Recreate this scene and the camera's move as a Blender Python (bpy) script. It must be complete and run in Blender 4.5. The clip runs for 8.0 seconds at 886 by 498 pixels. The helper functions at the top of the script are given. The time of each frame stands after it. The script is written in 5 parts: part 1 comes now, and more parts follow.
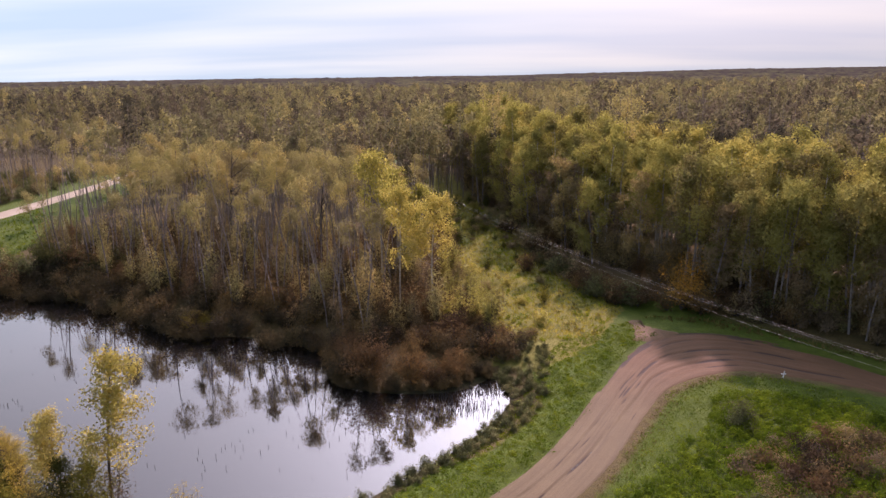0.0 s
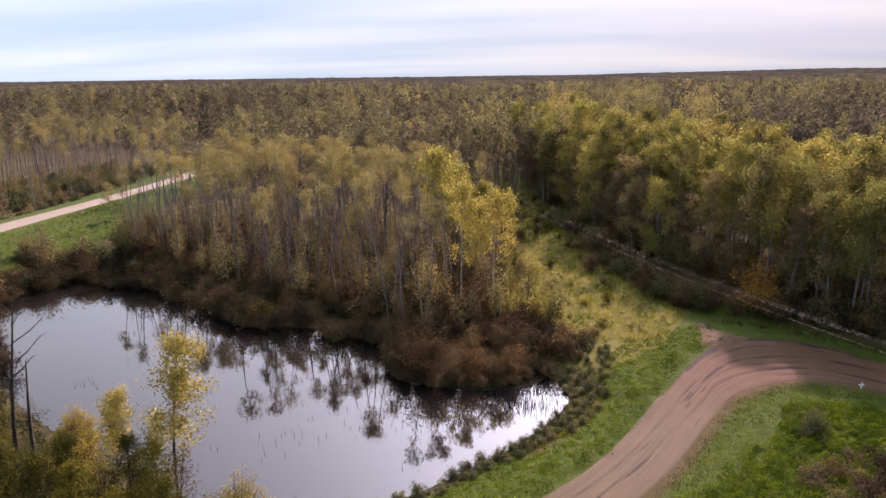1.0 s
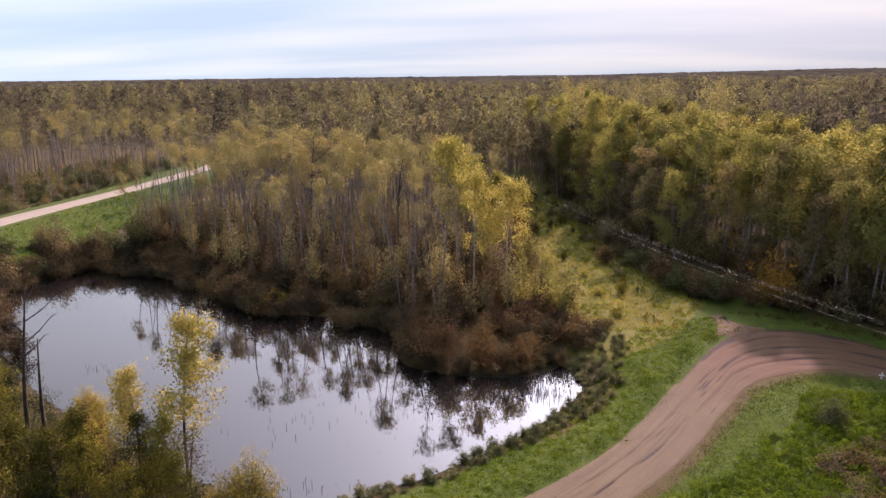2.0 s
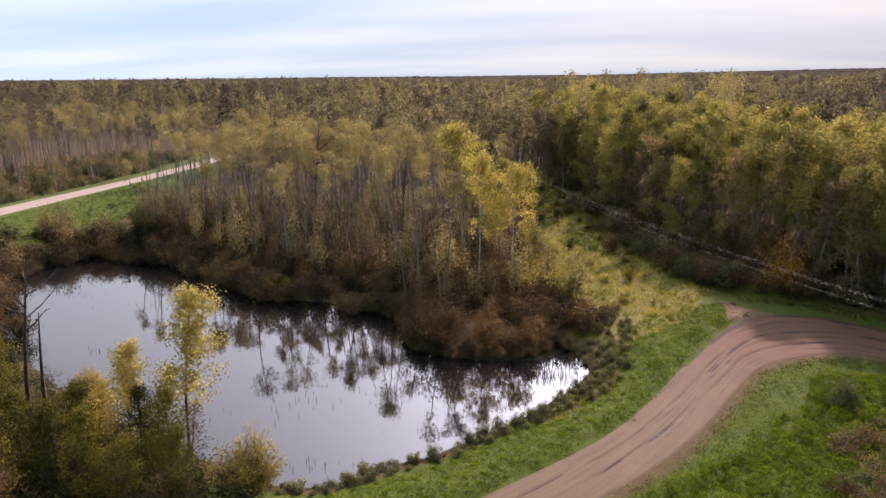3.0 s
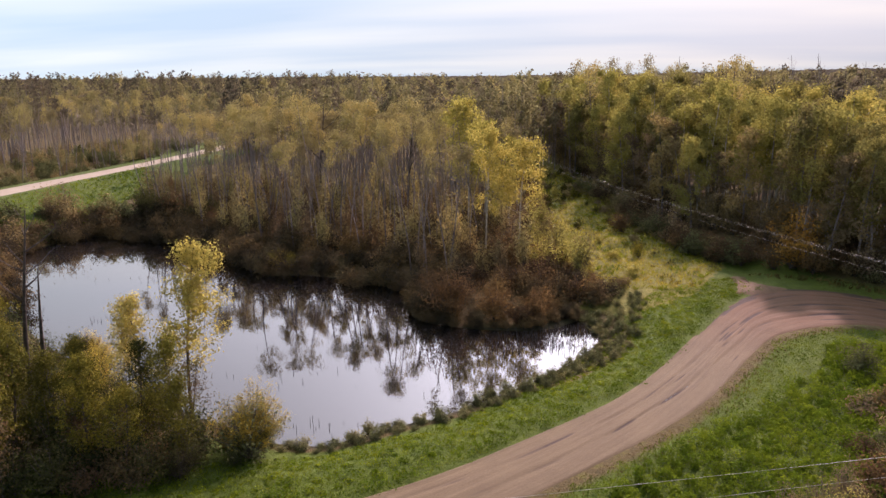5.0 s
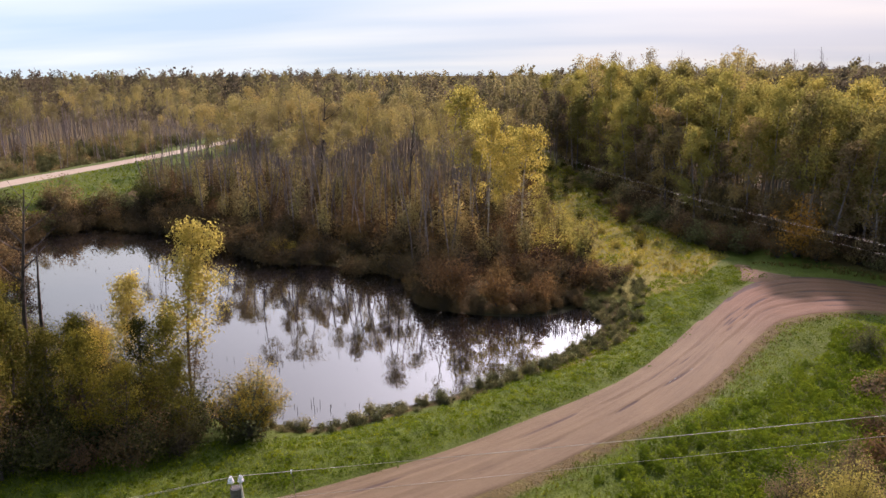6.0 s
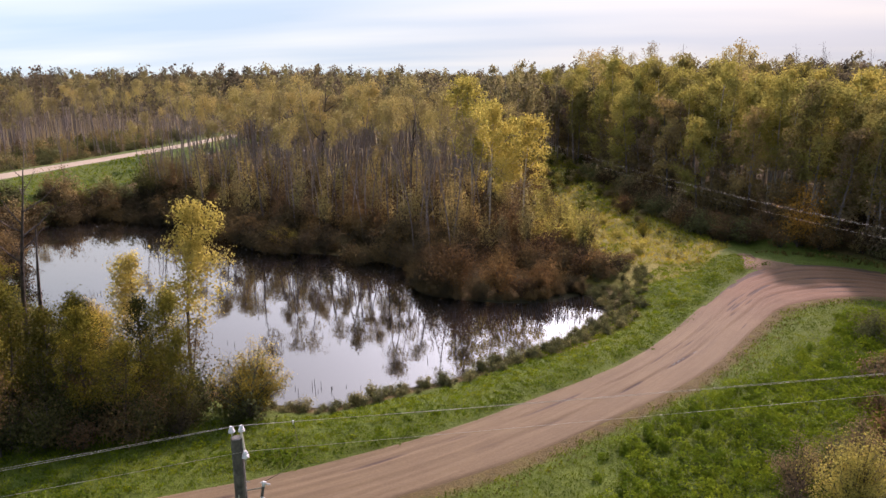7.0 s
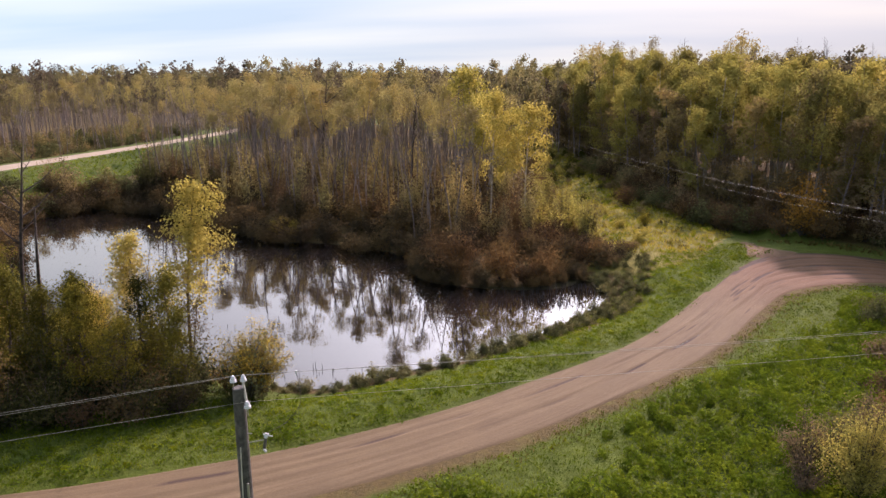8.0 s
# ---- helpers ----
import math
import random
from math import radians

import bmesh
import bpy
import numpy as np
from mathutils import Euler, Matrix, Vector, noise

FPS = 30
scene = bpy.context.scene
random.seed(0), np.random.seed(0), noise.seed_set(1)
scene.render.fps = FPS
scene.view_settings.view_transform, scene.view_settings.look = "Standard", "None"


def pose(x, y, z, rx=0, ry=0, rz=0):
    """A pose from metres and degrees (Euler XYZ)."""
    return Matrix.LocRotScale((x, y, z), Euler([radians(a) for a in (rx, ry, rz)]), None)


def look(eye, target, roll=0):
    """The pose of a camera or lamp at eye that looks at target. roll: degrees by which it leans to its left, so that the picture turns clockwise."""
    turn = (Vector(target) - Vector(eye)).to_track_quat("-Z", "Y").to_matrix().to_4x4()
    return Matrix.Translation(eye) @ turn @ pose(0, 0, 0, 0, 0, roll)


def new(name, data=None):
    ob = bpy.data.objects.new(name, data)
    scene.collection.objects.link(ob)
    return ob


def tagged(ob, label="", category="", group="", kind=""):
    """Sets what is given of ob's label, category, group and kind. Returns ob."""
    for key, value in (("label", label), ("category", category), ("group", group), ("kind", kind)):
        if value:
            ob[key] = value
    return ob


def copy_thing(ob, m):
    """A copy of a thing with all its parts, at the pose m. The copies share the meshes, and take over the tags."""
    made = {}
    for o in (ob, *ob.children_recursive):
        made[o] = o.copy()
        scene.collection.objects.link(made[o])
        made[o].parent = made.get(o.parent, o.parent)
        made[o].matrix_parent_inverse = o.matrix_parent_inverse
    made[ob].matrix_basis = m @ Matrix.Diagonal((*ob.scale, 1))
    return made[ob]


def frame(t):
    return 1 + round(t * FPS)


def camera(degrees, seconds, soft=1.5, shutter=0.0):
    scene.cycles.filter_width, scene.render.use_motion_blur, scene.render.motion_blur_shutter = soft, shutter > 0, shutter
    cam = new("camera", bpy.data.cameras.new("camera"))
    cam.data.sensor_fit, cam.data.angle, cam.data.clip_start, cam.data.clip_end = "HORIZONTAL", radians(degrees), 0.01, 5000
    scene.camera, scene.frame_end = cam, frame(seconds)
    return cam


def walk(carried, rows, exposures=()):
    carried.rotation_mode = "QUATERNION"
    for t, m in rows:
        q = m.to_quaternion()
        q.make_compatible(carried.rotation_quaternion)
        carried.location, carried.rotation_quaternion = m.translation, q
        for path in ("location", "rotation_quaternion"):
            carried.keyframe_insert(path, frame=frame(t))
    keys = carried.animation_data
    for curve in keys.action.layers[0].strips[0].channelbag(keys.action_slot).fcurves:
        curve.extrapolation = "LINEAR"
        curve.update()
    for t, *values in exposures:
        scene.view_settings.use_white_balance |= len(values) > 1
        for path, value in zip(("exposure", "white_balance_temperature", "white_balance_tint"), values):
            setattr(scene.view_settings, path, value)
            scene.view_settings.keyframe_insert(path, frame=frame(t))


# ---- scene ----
cam = camera(64.0, 8.0, soft=1.5)
METRES, EYE, TILT, LEAN, TURN = 10.7, 27.15, -13.7, 0.8, 0.0
ROWS = [
    (0.0, 0.0, 0.0, 0.0, -0.0, 0.0, 0.0),
    (0.5, 0.0234, 0.0084, -0.01, 3.97, -0.04, -1.03),
    (1.0, 0.0303, 0.0242, -0.036, 5.23, -0.1, -1.36),
    (1.5, 0.033, 0.0447, -0.0841, 5.86, -0.12, -1.54),
    (3.0, 0.0306, 0.135, -0.3092, 6.73, -0.13, -1.87),
    (3.5, 0.0257, 0.1603, -0.3743, 6.88, -0.15, -1.93),
    (4.0, 0.0204, 0.1859, -0.4437, 6.96, -0.14, -1.98),
    (4.5, 0.014, 0.2103, -0.5107, 7.02, -0.12, -2.03),
    (6.0, 0.0027, 0.2701, -0.6973, 7.19, -0.09, -2.08),
    (6.5, -0.0019, 0.2851, -0.7523, 7.19, -0.08, -2.1),
    (7.0, -0.0076, 0.3006, -0.8126, 7.21, -0.07, -2.13),
    (7.5, -0.0142, 0.314, -0.8639, 7.2, -0.07, -2.14),
    (8.0, -0.0207, 0.3309, -0.923, 7.2, -0.07, -2.17),
]
walk(cam, [(t, pose(0, 0, EYE, TILT, LEAN, TURN) @ pose(METRES * x, METRES * y, METRES * z, 90 + pitch, roll, yaw)) for t, x, y, z, yaw, pitch, roll in ROWS],
     exposures=((0.0, 0.26, 6400.0, 58.0), (3.5, 0.25, 6450.0, 54.0), (8.0, 0.29, 6600.0, 53.0)))

# ---------------------------------------------------------------- light
SUN_AZ, SUN_EL = radians(21.0), radians(34.5)      # clockwise from +y, and up
SUN_DIR = Vector((math.sin(SUN_AZ) * math.cos(SUN_EL), math.cos(SUN_AZ) * math.cos(SUN_EL), math.sin(SUN_EL)))


def make_world():
    world = bpy.data.worlds.new("sky")
    scene.world = world
    world.use_nodes = True
    nt = world.node_tree
    nt.nodes.clear()
    N, L = nt.nodes.new, nt.links.new
    out, bg = N("ShaderNodeOutputWorld"), N("ShaderNodeBackground")
    sky = N("ShaderNodeTexSky")
    sky.sky_type, sky.sun_disc = "NISHITA", False
    sky.sun_elevation, sky.sun_rotation = SUN_EL, SUN_AZ
    sky.dust_density, sky.air_density = 2.5, 1.0
    tc = N("ShaderNodeTexCoord")
    sep = N("ShaderNodeSeparateXYZ")
    L(tc.outputs["Generated"], sep.inputs[0])
    # the cloud deck: a flat layer seen in perspective
    up = N("ShaderNodeMath"); up.operation = "ADD"; up.inputs[1].default_value = 0.10
    L(sep.outputs["Z"], up.inputs[0])
    upc = N("ShaderNodeMath"); upc.operation = "MAXIMUM"; upc.inputs[1].default_value = 0.05
    L(up.outputs[0], upc.inputs[0])
    dx = N("ShaderNodeMath"); dx.operation = "DIVIDE"; L(sep.outputs["X"], dx.inputs[0]); L(upc.outputs[0], dx.inputs[1])
    dy = N("ShaderNodeMath"); dy.operation = "DIVIDE"; L(sep.outputs["Y"], dy.inputs[0]); L(upc.outputs[0], dy.inputs[1])
    comb = N("ShaderNodeCombineXYZ"); L(dx.outputs[0], comb.inputs[0]); L(dy.outputs[0], comb.inputs[1])
    mp = N("ShaderNodeMapping"); mp.inputs["Scale"].default_value = (0.32, 0.75, 1); mp.inputs["Location"].default_value = (5.2, 3.1, 0); mp.inputs["Rotation"].default_value = (0, 0, 0.12)
    L(comb.outputs[0], mp.inputs["Vector"])
    n1 = N("ShaderNodeTexNoise"); n1.inputs["Scale"].default_value = 0.8; n1.inputs["Detail"].default_value = 4; n1.inputs["Roughness"].default_value = 0.42
    L(mp.outputs[0], n1.inputs["Vector"])
    ramp = N("ShaderNodeValToRGB")
    ramp.color_ramp.elements[0].position, ramp.color_ramp.elements[1].position = 0.36, 0.64
    ramp.color_ramp.elements[0].color, ramp.color_ramp.elements[1].color = (0.47, 0.865, 0.885, 1), (0.745, 1.10, 0.96, 1)
    L(n1.outputs["Fac"], ramp.inputs[0])
    # thin cloud lit through by the sun
    dot = N("ShaderNodeVectorMath"); dot.operation = "DOT_PRODUCT"; dot.inputs[1].default_value = (math.sin(GLOW_AZ) * math.cos(GLOW_EL), math.cos(GLOW_AZ) * math.cos(GLOW_EL), math.sin(GLOW_EL))
    L(tc.outputs["Generated"], dot.inputs[0])
    mx = N("ShaderNodeMath"); mx.operation = "MAXIMUM"; mx.inputs[1].default_value = 0.0; L(dot.outputs["Value"], mx.inputs[0])
    pw = N("ShaderNodeMath"); pw.operation = "POWER"; pw.inputs[1].default_value = 4.5; L(mx.outputs[0], pw.inputs[0])
    # a grey cloud bank lies along the horizon, under the bright sheet
    gate = N("ShaderNodeMapRange"); gate.interpolation_type = "SMOOTHSTEP"
    gate.inputs["From Min"].default_value, gate.inputs["From Max"].default_value = 0.08, 0.32
    L(sep.outputs["Z"], gate.inputs["Value"])
    core = N("ShaderNodeMath"); core.operation = "POWER"; core.inputs[1].default_value = 24.0; L(mx.outputs[0], core.inputs[0])
    both = N("ShaderNodeMath"); both.operation = "MULTIPLY_ADD"; both.inputs[1].default_value = 1.7; L(core.outputs[0], both.inputs[0]); L(pw.outputs[0], both.inputs[2])
    gated = N("ShaderNodeMath"); gated.operation = "MULTIPLY"; L(both.outputs[0], gated.inputs[0]); L(gate.outputs[0], gated.inputs[1])
    gl = N("ShaderNodeMath"); gl.operation = "MULTIPLY"; gl.inputs[1].default_value = CLOUD_GLOW; L(gated.outputs[0], gl.inputs[0])
    # the haze is brightest low down and thins overhead
    thin_ = N("ShaderNodeMapRange"); thin_.interpolation_type = "SMOOTHSTEP"
    thin_.inputs["From Min"].default_value, thin_.inputs["From Max"].default_value = 0.05, 0.6
    thin_.inputs["To Min"].default_value, thin_.inputs["To Max"].default_value = CLOUD_LOW, CLOUD_HIGH
    L(sep.outputs["Z"], thin_.inputs["Value"]); 
    low_ = N("ShaderNodeVectorMath"); low_.operation = "SCALE"; L(ramp.outputs["Color"], low_.inputs[0]); east = N("ShaderNodeMath"); east.operation = "MULTIPLY_ADD"; east.inputs[1].default_value, east.inputs[2].default_value = -0.42, 0.97; L(sep.outputs["X"], east.inputs[0])
    dim = N("ShaderNodeMath"); dim.operation = "MULTIPLY"; L(thin_.outputs[0], dim.inputs[0]); L(east.outputs[0], dim.inputs[1]); L(dim.outputs[0], low_.inputs["Scale"])
    hot = N("ShaderNodeVectorMath"); hot.operation = "SCALE"; hot.inputs[0].default_value = (0.765, 0.975, 0.93); L(gl.outputs[0], hot.inputs["Scale"])
    cc = N("ShaderNodeVectorMath"); cc.operation = "ADD"; L(low_.outputs[0], cc.inputs[0]); L(hot.outputs[0], cc.inputs[1])
    mix = N("ShaderNodeMix"); mix.data_type = "RGBA"; mix.inputs["Factor"].default_value = 0.84
    L(sky.outputs[0], mix.inputs["A"]); L(cc.outputs[0], mix.inputs["B"])
    L(mix.outputs["Result"], bg.inputs[0])
    bg.inputs[1].default_value = 0.1
    L(bg.outputs[0], out.inputs[0])


CLOUD_LOW, CLOUD_HIGH, CLOUD_GLOW = 7.4, 3.6, 32.0
GLOW_AZ, GLOW_EL = radians(12.0), radians(31.0)     # thin bright cloud in front of the sun
make_world()
sun_data = bpy.data.lights.new("sun", "SUN")
sun_data.energy, sun_data.angle, sun_data.color = 4.8, radians(1.5), (1.0, 0.88, 0.72)
sun = new("sun", sun_data)
sun.matrix_world = look(SUN_DIR * 100, (0, 0, 0))

# ---------------------------------------------------------------- materials


def material(name):
    m = bpy.data.materials.new(name)
    m.use_nodes = True
    nt = m.node_tree
    bsdf = nt.nodes["Principled BSDF"]
    return m, nt, nt.nodes.new, nt.links.new, bsdf


def ramp_node(nt, stops):
    r = nt.nodes.new("ShaderNodeValToRGB")
    e = r.color_ramp.elements
    e[0].position, e[0].color = stops[0][0], (*stops[0][1], 1)
    e[1].position, e[1].color = stops[-1][0], (*stops[-1][1], 1)
    for p, c in stops[1:-1]:
        q = e.new(p)
        q.color = (*c, 1)
    return r


def noise_node(nt, scale, detail=4, rough=0.6, vec=None):
    n = nt.nodes.new("ShaderNodeTexNoise")
    n.inputs["Scale"].default_value, n.inputs["Detail"].default_value, n.inputs["Roughness"].default_value = scale, detail, rough
    if vec is not None:
        nt.links.new(vec, n.inputs["Vector"])
    return n


def position(nt):
    return nt.nodes.new("ShaderNodeNewGeometry").outputs["Position"]


def mix_rgb(nt, fac, a, b, blend="MIX"):
    m = nt.nodes.new("ShaderNodeMix")
    m.data_type, m.blend_type = "RGBA", blend
    for sock, v in (("Factor", fac), ("A", a), ("B", b)):
        if isinstance(v, bpy.types.NodeSocket):
            nt.links.new(v, m.inputs[sock])
        elif isinstance(v, tuple):
            m.inputs[sock].default_value = (*v, 1)
        else:
            m.inputs[sock].default_value = v
    return m.outputs["Result"]


def maths(nt, op, a, b=0.0, clamp=False):
    m = nt.nodes.new("ShaderNodeMath")
    m.operation, m.use_clamp = op, clamp
    for i, v in enumerate((a, b)):
        if isinstance(v, bpy.types.NodeSocket):
            nt.links.new(v, m.inputs[i])
        else:
            m.inputs[i].default_value = v
    return m.outputs[0]


def leaf_material(name, stops, through_light=0.55, attribute=False, even=False):
    """Leaves: the tree's own tint, then leaf by leaf; light passes through them."""
    m, nt, N, L, bsdf = material(name)
    geo = N("ShaderNodeNewGeometry")
    if attribute:
        a = N("ShaderNodeAttribute"); a.attribute_name = "tone"
        tree = a.outputs["Fac"]
    else:
        tree = N("ShaderNodeObjectInfo").outputs["Random"]
    patch = noise_node(nt, 0.45, 2, 0.5, geo.outputs["Position"])
    own, single, mott = (0.9, 0.1, 0.12) if attribute else (0.8, 0.1, 0.3) if even else (0.8, 0.2, 0.3)
    t1 = maths(nt, "MULTIPLY", tree, own)
    t2 = maths(nt, "MULTIPLY_ADD", geo.outputs["Random Per Island"], single)
    t2.node.inputs[2].default_value = -0.25 * single
    t3 = maths(nt, "MULTIPLY_ADD", patch.outputs["Fac"], mott)
    t3.node.inputs[2].default_value = -0.3 * mott
    tone = maths(nt, "ADD", maths(nt, "ADD", t1, t2), t3, True)
    r = ramp_node(nt, stops)
    L(tone, r.inputs[0])
    shade = maths(nt, "MULTIPLY_ADD", geo.outputs["Random Per Island"], 0.2 if attribute or even else 0.5)
    shade.node.inputs[2].default_value = 0.88 if attribute or even else 0.72
    col = N("ShaderNodeVectorMath"); col.operation = "SCALE"
    L(r.outputs[0], col.inputs[0]); L(shade, col.inputs["Scale"])
    dif, tra, add = N("ShaderNodeBsdfDiffuse"), N("ShaderNodeBsdfTranslucent"), N("ShaderNodeMixShader")
    L(col.outputs[0], dif.inputs[0])
    warm = mix_rgb(nt, 1.0, col.outputs[0], (1.15, 1.1, 0.75), "MULTIPLY")
    L(warm, tra.inputs[0])
    add.inputs[0].default_value = through_light
    L(dif.outputs[0], add.inputs[1]); L(tra.outputs[0], add.inputs[2])
    L(add.outputs[0], nt.nodes["Material Output"].inputs[0])
    nt.nodes.remove(bsdf)
    return m


def bark_material(name, c1, c2, scale=3.0):
    m, nt, N, L, bsdf = material(name)
    n = noise_node(nt, scale, 5, 0.65, position(nt))
    r = ramp_node(nt, [(0.35, c1), (0.65, c2)])
    L(n.outputs["Fac"], r.inputs[0])
    info = N("ShaderNodeObjectInfo")
    k = maths(nt, "MULTIPLY_ADD", info.outputs["Random"], 0.6)
    k.node.inputs[2].default_value = 0.65
    s = N("ShaderNodeVectorMath"); s.operation = "SCALE"
    L(r.outputs[0], s.inputs[0]); L(k, s.inputs["Scale"])
    L(s.outputs[0], bsdf.inputs["Base Color"])
    bsdf.inputs["Roughness"].default_value = 0.85
    b = N("ShaderNodeBump"); b.inputs["Strength"].default_value = 0.4; b.inputs["Distance"].default_value = 0.02
    L(n.outputs["Fac"], b.inputs["Height"]); L(b.outputs[0], bsdf.inputs["Normal"])
    return m


def ground_material():
    m, nt, N, L, bsdf = material("ground_cover")
    pos = position(nt)
    fine, mid, big = noise_node(nt, 5.0, 6, 0.7, pos), noise_node(nt, 0.9, 4, 0.6, pos), noise_node(nt, 0.12, 3, 0.5, pos)
    green = ramp_node(nt, [(0.3, (0.026, 0.05, 0.006)), (0.5, (0.055, 0.092, 0.008)), (0.7, (0.10, 0.138, 0.012))])
    L(mix_rgb(nt, 0.5, fine.outputs["Fac"], mid.outputs["Fac"]), green.inputs[0])
    litter = ramp_node(nt, [(0.3, (0.035, 0.028, 0.016)), (0.5, (0.10, 0.065, 0.03)), (0.7, (0.17, 0.12, 0.045))])
    L(mix_rgb(nt, 0.4, fine.outputs["Fac"], mid.outputs["Fac"]), litter.inputs[0])
    dry = ramp_node(nt, [(0.3, (0.085, 0.085, 0.017)), (0.5, (0.17, 0.155, 0.032)), (0.72, (0.26, 0.215, 0.055))])
    L(mix_rgb(nt, 0.6, fine.outputs["Fac"], mid.outputs["Fac"]), dry.inputs[0])
    mud = ramp_node(nt, [(0.3, (0.02, 0.016, 0.011)), (0.7, (0.05, 0.038, 0.026))])
    L(fine.outputs["Fac"], mud.inputs[0])

    def mask(name, soft=0.5):
        a = N("ShaderNodeAttribute"); a.attribute_name = name
        j = maths(nt, "MULTIPLY_ADD", mid.outputs["Fac"], soft)
        j.node.inputs[2].default_value = -soft * 0.5
        v = maths(nt, "ADD", a.outputs["Fac"], j)
        s = N("ShaderNodeMapRange"); s.inputs["From Min"].default_value, s.inputs["From Max"].default_value = 0.35, 0.65
        L(v, s.inputs["Value"])
        return s.outputs[0]
    c = mix_rgb(nt, mask("grass"), litter.outputs[0], green.outputs[0])
    c = mix_rgb(nt, mask("dry"), c, dry.outputs[0])
    c = mix_rgb(nt, mask("mud"), c, mud.outputs[0])
    c = mix_rgb(nt, maths(nt, "MULTIPLY", big.outputs["Fac"], 0.35), c, (0.12, 0.12, 0.03))
    L(c, bsdf.inputs["Base Color"])
    bsdf.inputs["Roughness"].default_value = 0.95
    bsdf.inputs["Specular IOR Level"].default_value = 0.15
    b = N("ShaderNodeBump"); b.inputs["Strength"].default_value = 0.8; b.inputs["Distance"].default_value = 0.15
    L(fine.outputs["Fac"], b.inputs["Height"]); L(b.outputs[0], bsdf.inputs["Normal"])
    return m


def road_material(name, light, dark, wet):
    """Graded dirt: streaks and wheel tracks run along the road (u across, v along, in metres)."""
    m, nt, N, L, bsdf = material(name)
    uv = N("ShaderNodeUVMap"); uv.uv_map = "UVMap"
    mp = N("ShaderNodeMapping"); mp.inputs["Scale"].default_value = (1.0, 0.045, 1.0); L(uv.outputs[0], mp.inputs["Vector"])
    streak = noise_node(nt, 2.2, 5, 0.6, mp.outputs[0])
    mp2 = N("ShaderNodeMapping"); mp2.inputs["Scale"].default_value = (1.0, 0.1, 1.0); mp2.inputs["Location"].default_value = (3.0, 7.0, 0); L(uv.outputs[0], mp2.inputs["Vector"])
    rut = noise_node(nt, 0.75, 3, 0.55, mp2.outputs[0])
    pos = position(nt)
    grit, blot = noise_node(nt, 9.0, 6, 0.75, pos), noise_node(nt, 0.35, 4, 0.6, pos)
    base = ramp_node(nt, [(0.3, dark), (0.52, tuple((a + b) / 2 for a, b in zip(light, dark))), (0.7, light)])
    L(mix_rgb(nt, 0.35, mix_rgb(nt, 0.45, streak.outputs["Fac"], blot.outputs["Fac"]), grit.outputs["Fac"]), base.inputs[0])
    damp = ramp_node(nt, [(0.58, (0, 0, 0)), (0.72, (1, 1, 1))])
    L(rut.outputs["Fac"], damp.inputs[0])
    c = mix_rgb(nt, maths(nt, "MULTIPLY", damp.outputs[0], 0.25), base.outputs[0], wet)
    a = N("ShaderNodeAttribute"); a.attribute_name = "damp"
    brk = N("ShaderNodeMapRange"); brk.inputs["From Min"].default_value, brk.inputs["From Max"].default_value = 0.22, 0.5
    L(maths(nt, "MULTIPLY", a.outputs["Fac"], maths(nt, "ADD", grit.outputs["Fac"], 0.45)), brk.inputs["Value"])
    clay = N("ShaderNodeAttribute"); clay.attribute_name = "clay"
    c = mix_rgb(nt, maths(nt, "MULTIPLY", clay.outputs["Fac"], 0.9), c, mix_rgb(nt, 1.0, c, (0.92, 0.64, 0.60), "MULTIPLY"))
    c = mix_rgb(nt, maths(nt, "MULTIPLY", brk.outputs[0], 0.92), c, wet)
    L(c, bsdf.inputs["Base Color"])
    bsdf.inputs["Roughness"].default_value = 0.88
    bsdf.inputs["Specular IOR Level"].default_value = 0.25
    b = N("ShaderNodeBump"); b.inputs["Strength"].default_value = 0.6; b.inputs["Distance"].default_value = 0.06
    L(mix_rgb(nt, 0.5, streak.outputs["Fac"], grit.outputs["Fac"]), b.inputs["Height"]); L(b.outputs[0], bsdf.inputs["Normal"])
    return m


def water_material():
    m, nt, N, L, bsdf = material("pond_water")
    pos = position(nt)
    rip = noise_node(nt, 1.6, 3, 0.5, pos)
    b = N("ShaderNodeBump"); b.inputs["Strength"].default_value = 0.09; b.inputs["Distance"].default_value = 0.03
    L(rip.outputs["Fac"], b.inputs["Height"])
    dif, glo, mixs, fr = N("ShaderNodeBsdfDiffuse"), N("ShaderNodeBsdfGlossy"), N("ShaderNodeMixShader"), N("ShaderNodeFresnel")
    dif.inputs[0].default_value = (0.012, 0.011, 0.011, 1)
    glo.inputs["Color"].default_value = (1.0, 0.95, 0.905, 1)
    glo.inputs["Roughness"].default_value = 0.025
    fr.inputs[0].default_value = 1.33
    f = maths(nt, "MULTIPLY_ADD", fr.outputs[0], 1.45, True)
    f.node.inputs[2].default_value = 0.045
    L(f, mixs.inputs[0]); L(dif.outputs[0], mixs.inputs[1]); L(glo.outputs[0], mixs.inputs[2])
    for s in (glo, fr):
        L(b.outputs[0], s.inputs["Normal"])
    L(mixs.outputs[0], nt.nodes["Material Output"].inputs[0])
    nt.nodes.remove(bsdf)
    return m


